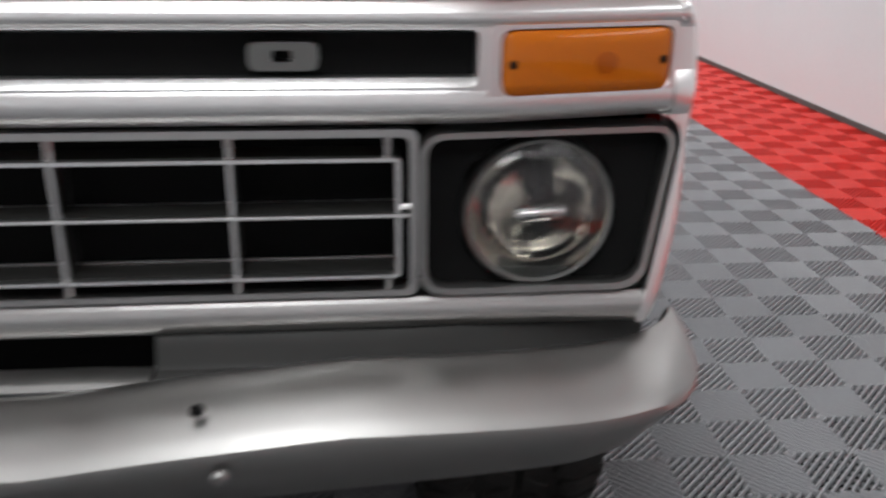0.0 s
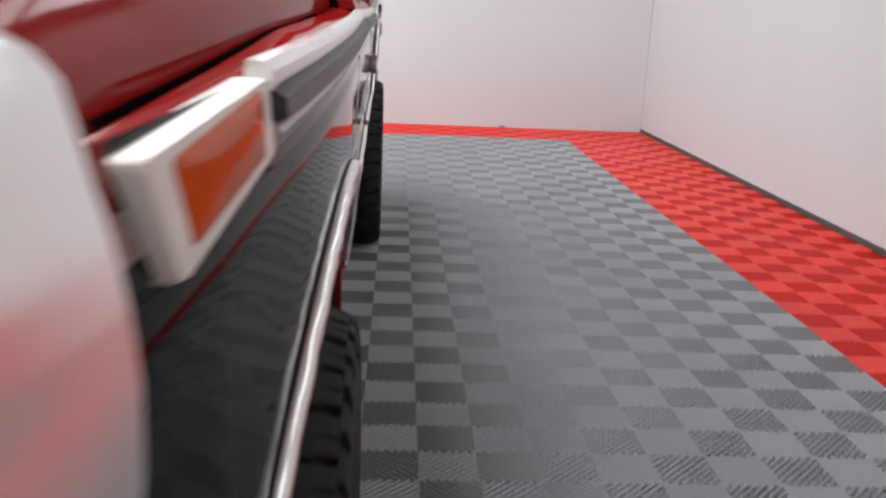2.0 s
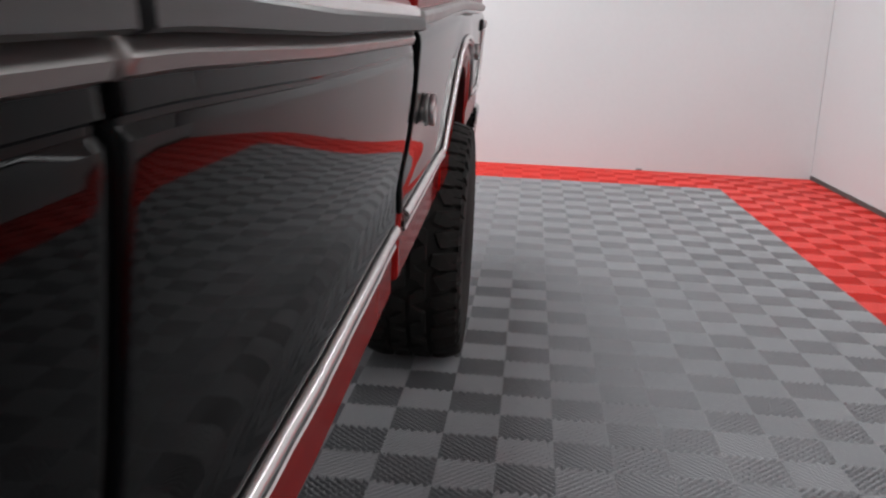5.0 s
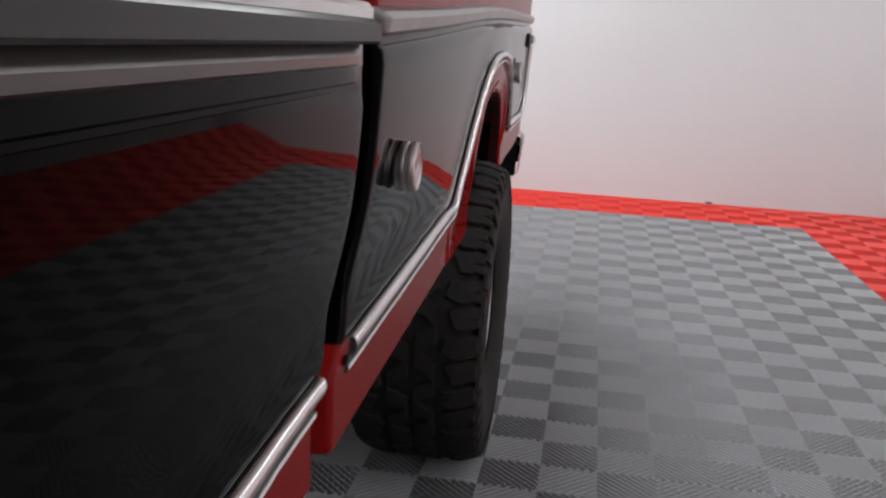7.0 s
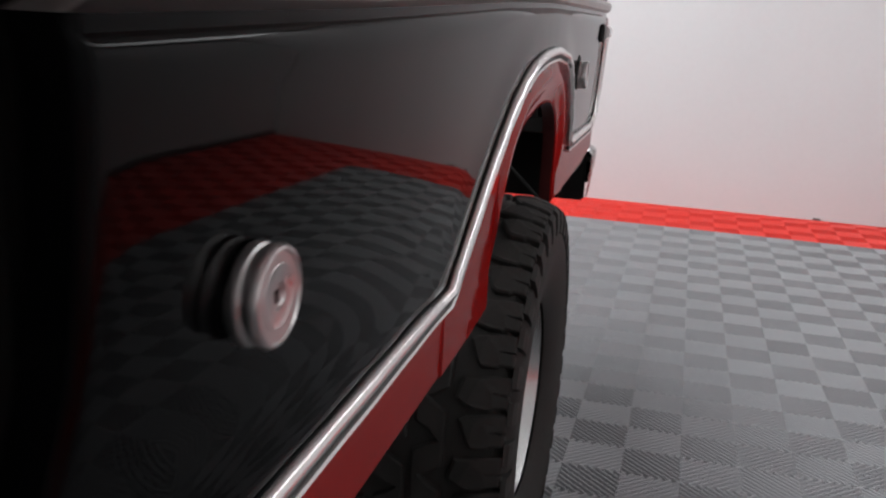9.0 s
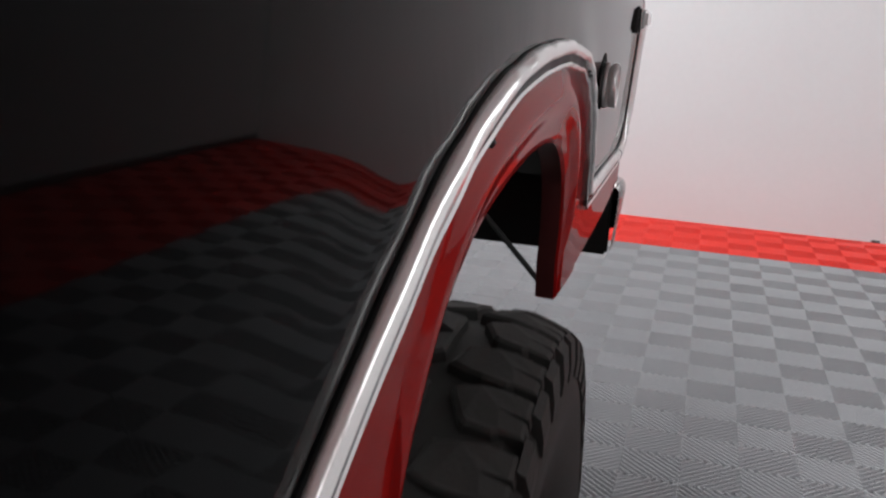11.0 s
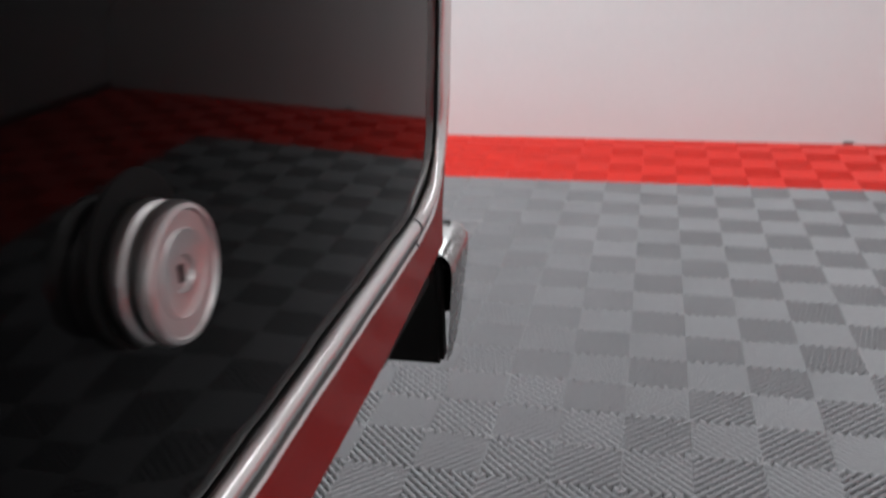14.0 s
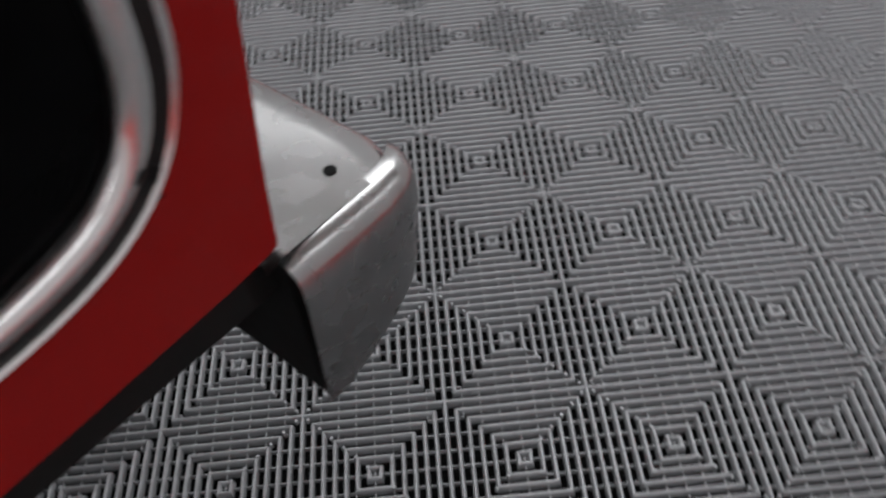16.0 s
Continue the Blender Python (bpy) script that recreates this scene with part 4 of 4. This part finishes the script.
# the nose sweeps back towards both its corners
def sweep_back(ob, y_fade):
    for v in ob.data.vertices:
        s = abs(v.co.x + WIDTH / 2) - 0.70
        if s > 0:
            s = s * s / (s + 0.03)
            w = min(1.0, max(0.0, (y_fade - v.co.y) / 0.11))
            v.co.y += 0.21 * s * w * min(1.0, max(0.0, (v.co.z - 0.87) / 0.17))
            v.co.x += 0.05 * s * w * (1 if v.co.x > -1 else -1)


NOSE = ("shell_", "parking_lamp", "screw", "lamp_", "headlight", "bezel_plate", "reflector", "bulb", "lens", "side_recess", "slot_surround")
for ob in list(truck.children_recursive):
    if ob.type == "MESH" and ob.name.startswith(NOSE):
        sweep_back(ob, -2.10)
    elif ob.name.startswith("hood") and ob.type == "MESH":
        sweep_back(ob, -2.00)


pan_lip = [[Vector((-1.39 + 0.78 * i / 12, y - (0.004 if i in (0, 12) else 0.0), z)) for y, z in ((-2.245, 0.812), (-2.262, 0.813), (-2.274, 0.810), (-2.278, 0.804), (-2.270, 0.799), (-2.25, 0.798))] for i in range(13)]
part("pan_lip", Shape().grid(pan_lip), BUMPER, label="dull chrome lip under the grille")


# fuel caps
def fuel_cap(y, z, recessed):
    x = side_x(z, y)
    cap = part("fuel_cap", Shape().lathe((x, y, z), (1, 0, 0), [(0.026, -0.004), (0.026, 0.003), (0.0315, 0.004), (0.0325, 0.007), (0.0315, 0.011), (0.0295, 0.0125), (0.0295, 0.014), (0.0315, 0.0155), (0.032, 0.020), (0.0305, 0.0235), (0.0285, 0.024), (0.0275, 0.0225), (0.020, 0.0222), (0.0195, 0.0227), (0.0185, 0.0222), (0.0085, 0.0222), (0.0075, 0.0205), (0, 0.0205)], 48), CAP, label="round chrome fuel cap with stamped face")
    if recessed:
        rim = Shape()
        rows = []
        for i in range(40):
            a = 2 * math.pi * i / 40
            up = 0.006
            rows.append([Vector((x + h, y + r * math.cos(a), z + r * math.sin(a) + (up if r > 0.035 else 0.0))) for r, h in ((0.024, 0.002), (0.033, 0.0016), (0.0375, 0.0030), (0.0395, 0.0026), (0.0405, -0.004))])
        part("filler_recess", rim.grid(rows, closed=True), DARK, cap, "matt black filler recess")
    part("key_slot", Shape().box(x + 0.0205, x + 0.0212, y - 0.0015, y + 0.0015, z - 0.004, z + 0.004), DARK, cap)
    return cap


fuel_cap(0.708, 0.910, False)
fuel_cap(2.372, 0.948, True)
# tail latch
latch = part("tail_latch", Shape().box(-0.006, 0.012, 2.86, 2.90, 1.012, 1.062, 0.004), RUBBER, label="black rubber latch pad with metal block")
part("latch_block", Shape().box(-0.010, 0.020, 2.94, 3.045, 1.020, 1.056, 0.006), SATIN, latch, "dull metal latch block")

# rear bumper
rows = []
for i in range(49):
    k = i / 24 - 1
    x = -1.0 + k * 0.985
    e = max(0.0, abs(k) - 0.955) / 0.045
    back = 0.012 * e ** 2
    low = lerp(abs(k), [(0, 0.52), (0.9, 0.52), (1, 0.57)])
    rows.append([Vector((x, y - back, z)) for y, z in ((3.035, 0.681), (3.05, 0.686), (3.12, 0.686), (3.140, 0.683), (3.150, 0.674), (3.153, 0.655), (3.148, 0.60), (3.140, low + 0.02), (3.128, low), (3.118, low + 0.002))])
rb = part("rear_bumper", Shape().grid(rows), REAR_CHROME, label="chrome rear bumper")
for end in (1, -1):
    plate = Shape()
    cols = []
    for y, zt, zb, x in ((3.036, 0.678, 0.526, -0.006), (3.05, 0.685, 0.530, -0.002), (3.08, 0.686, 0.545, 0.0), (3.11, 0.686, 0.562, 0.0), (3.128, 0.686, 0.574, -0.002), (3.140, 0.685, 0.583, -0.007), (3.149, 0.681, 0.590, -0.016), (3.153, 0.675, 0.594, -0.027)):
        col = [(x - 0.022, zt), (x - 0.014, zt - 0.0006), (x - 0.008, zt - 0.003), (x - 0.003, zt - 0.0075), (x, zt - 0.014), (x + 0.001, zt - 0.03), (x - 0.003, (zt + zb) / 2), (x - 0.010, zb + 0.005)]
        cols.append([Vector((u if end == 1 else -WIDTH - u, y, z)) for u, z in col])
    part("bumper_end", plate.grid(cols), REAR_CHROME, rb, "dull chrome wrap-round bumper end")
part("bumper_hole", Shape().lathe((-0.044, 3.104, 0.686), (0, 0, 1), [(0, 0.0012), (0.0042, 0.0012), (0.0046, 0)], 12), DARK, rb, "dark bolt hole")
part("bumper_bracket", Shape().box(-0.14, -0.040, 2.98, 3.075, 0.625, 0.672, 0.01), UNDER, label="black bumper bracket")
part("rear_sill", Shape().box(-1.93, -0.07, 2.985, 3.022, 0.60, 0.735, 0.006), UNDER, label="black panel under the tailgate")
part("bumper_inner", Shape().box(-1.978, -0.022, 3.042, 3.072, 0.52, 0.672, 0.006), UNDER, label="black inner face of the rear bumper")

# ---- wall clip ----
tagged(Shape().box(0.97, 1.02, BY - 0.018, BY - 0.001, 0.002, 0.014, 0.003).make("wall_clip", BASE), "small grey clip at the foot of the white wall", "clip")

# ---- floor ----
tagged(Shape().box(LX - 0.2, RX + 0.2, FY - 0.2, BY + 0.2, -0.08, -0.034).make("floor", SLAB, smooth=0), "dark subfloor under interlocking plastic tiles", "floor", kind="structure")
floor = bpy.data.objects["floor"]


def clip_band(s, c0, c1):
    """The part of the square 0..s that lies between x + y = c0 and x + y = c1."""
    def cut(poly, c, keep):
        out = []
        for k in range(len(poly)):
            a, b = poly[k - 1], poly[k]
            da, db = (a[0] + a[1] - c) * keep, (b[0] + b[1] - c) * keep
            if da * db < 0:
                t = da / (da - db)
                out.append((a[0] + (b[0] - a[0]) * t, a[1] + (b[1] - a[1]) * t))
            if db >= 0:
                out.append(b)
        return out
    poly = cut([(0, 0), (s, 0), (s, s), (0, s)], c0, 1)
    return cut(poly, c1, -1) if len(poly) > 2 else []


def cell_mesh(flip):
    """One ribbed cell: slanted ribs on top, thin cross bars just below."""
    v, f = [], []
    n = 13
    pitch = 2 * CELL / n

    def prism(poly, z0, z1, mirror):
        if len(poly) < 3:
            return
        if mirror:
            poly = [(CELL - x, y) for x, y in reversed(poly)]
        b, m = len(v), len(poly)
        v.extend((x, y, z1) for x, y in poly)
        v.extend((x, y, z0) for x, y in poly)
        f.append(tuple(range(b, b + m)))
        for k in range(m):
            f.append((b + k, b + m + k, b + m + (k + 1) % m, b + (k + 1) % m))

    # rounded rib: offset across it as a share of the pitch, and height
    section = [(-0.225, -0.0150), (-0.202, -0.0062), (-0.140, -0.0019), (-0.055, 0.0), (0.055, 0.0), (0.140, -0.0019), (0.202, -0.0062), (0.225, -0.0150)]
    for k in range(n):
        c = (k + 0.5) * pitch
        for (a0, h0), (a1, h1) in zip(section, section[1:]):
            poly = clip_band(CELL, c + a0 * pitch, c + a1 * pitch)
            if len(poly) < 3:
                continue
            pts = [(x, y, h0 + (h1 - h0) * ((x + y - c) / pitch - a0) / (a1 - a0)) for x, y in poly]
            if flip:
                pts = [(CELL - x, y, z) for x, y, z in reversed(pts)]
            b = len(v)
            v.extend(pts)
            f.append(tuple(range(b, b + len(pts))))
    for k in range(1, 8):
        c = k * 2 * CELL / 8
        prism(clip_band(CELL, c - 0.0008, c + 0.0008), -0.014, -0.0060, not flip)
    return np.array(v), f


CELLS = [cell_mesh(False), cell_mesh(True)]


def tile_data(parity):
    """Two by two cells; ribs turn from cell to cell."""
    vs, fs, base = [], [], 0
    for a in (0, 1):
        for b in (0, 1):
            odd = (a + b + parity) % 2
            v, f = CELLS[0] if not odd else CELLS[1]
            # odd cells have ribs along (1, 1), even ones along (1, -1)
            vs.append(v * (0.9975, 0.9975, 1) + (a * CELL + 0.0002, b * CELL + 0.0002, 0))
            fs.extend(tuple(i + base for i in q) for q in f)
            base += len(v)
    knob = np.array([(-1, -1, -6), (1, -1, -6), (1, 1, -6), (-1, 1, -6), (-0.8, -0.8, 0.6), (0.8, -0.8, 0.6), (0.8, 0.8, 0.6), (-0.8, 0.8, 0.6)])
    quads = [(4, 5, 6, 7), (0, 1, 5, 4), (1, 2, 6, 5), (2, 3, 7, 6), (3, 0, 4, 7)]
    for k in range(12):
        for at in (((k + 0.5) * CELL / 6, 0.0, 0.0), (0.0, (k + 0.5) * CELL / 6, 0.0)):
            vs.append(knob * (0.0026, 0.0026, 0.0012) + at)
            fs.extend(tuple(i + base for i in q) for q in quads)
            base += 8
    return np.concatenate(vs), fs


def lay_tiles(owner, spots, mat, near, name, label):
    """spots: (i, j) of each tile's lower corner in cells. The near ones are objects of their own."""
    meshes = {}
    rest = {}
    for i, j, cut in spots:
        p = (i + j) % 2
        if near(i, j) and not cut:
            if p not in meshes:
                v, f = tile_data(p)
                me = bpy.data.meshes.new(name)
                me.from_pydata([tuple(q) for q in v], [], f)
                me.materials.append(mat)
                meshes[p] = me
            ob = new(name, meshes[p])
            ob.location = (i * CELL, j * CELL, 0)
            ob.parent = owner
        else:
            rest.setdefault((p, cut), []).append((i * CELL, j * CELL, 0))
    vs, fs, base = [], [], 0
    for (p, cut), places in rest.items():
        v, f = tile_data(p)
        if cut:
            v = v * (1, 0.62, 1)
        f = np.array([q + (-1,) * (8 - len(q)) for q in f])
        for at in places:
            vs.append(v + at)
            g = np.where(f >= 0, f + base, -1)
            fs.append(g)
            base += len(v)
    if vs:
        me = bpy.data.meshes.new(name + "_field")
        me.from_pydata(np.concatenate(vs).tolist(), [], [tuple(q for q in r if q >= 0) for r in np.concatenate(fs).tolist()])
        me.materials.append(mat)
        ob = new(name + "_field", me)
        ob.parent = owner
        tagged(ob, label, kind="stuff")


grey = [(i, j, False) for i in range(-34, 10, 2) for j in range(-43, 39, 2)]
red = [(i, j, False) for i in range(10, 16, 2) for j in range(-43, 43, 2)] + [(i, j, False) for i in range(-34, 10, 2) for j in range(39, 43, 2)] + [(i, 43, True) for i in range(-34, 16, 2)]
lay_tiles(floor, grey, GREY_TILE, lambda i, j: -4 <= i < 10 and -9 <= j < 35, "floor_tile", "grey ribbed interlocking plastic floor tiles")
lay_tiles(floor, red, RED_TILE, lambda i, j: i >= 10 and -3 <= j < 43, "red_floor_tile", "red ribbed interlocking plastic border tiles")
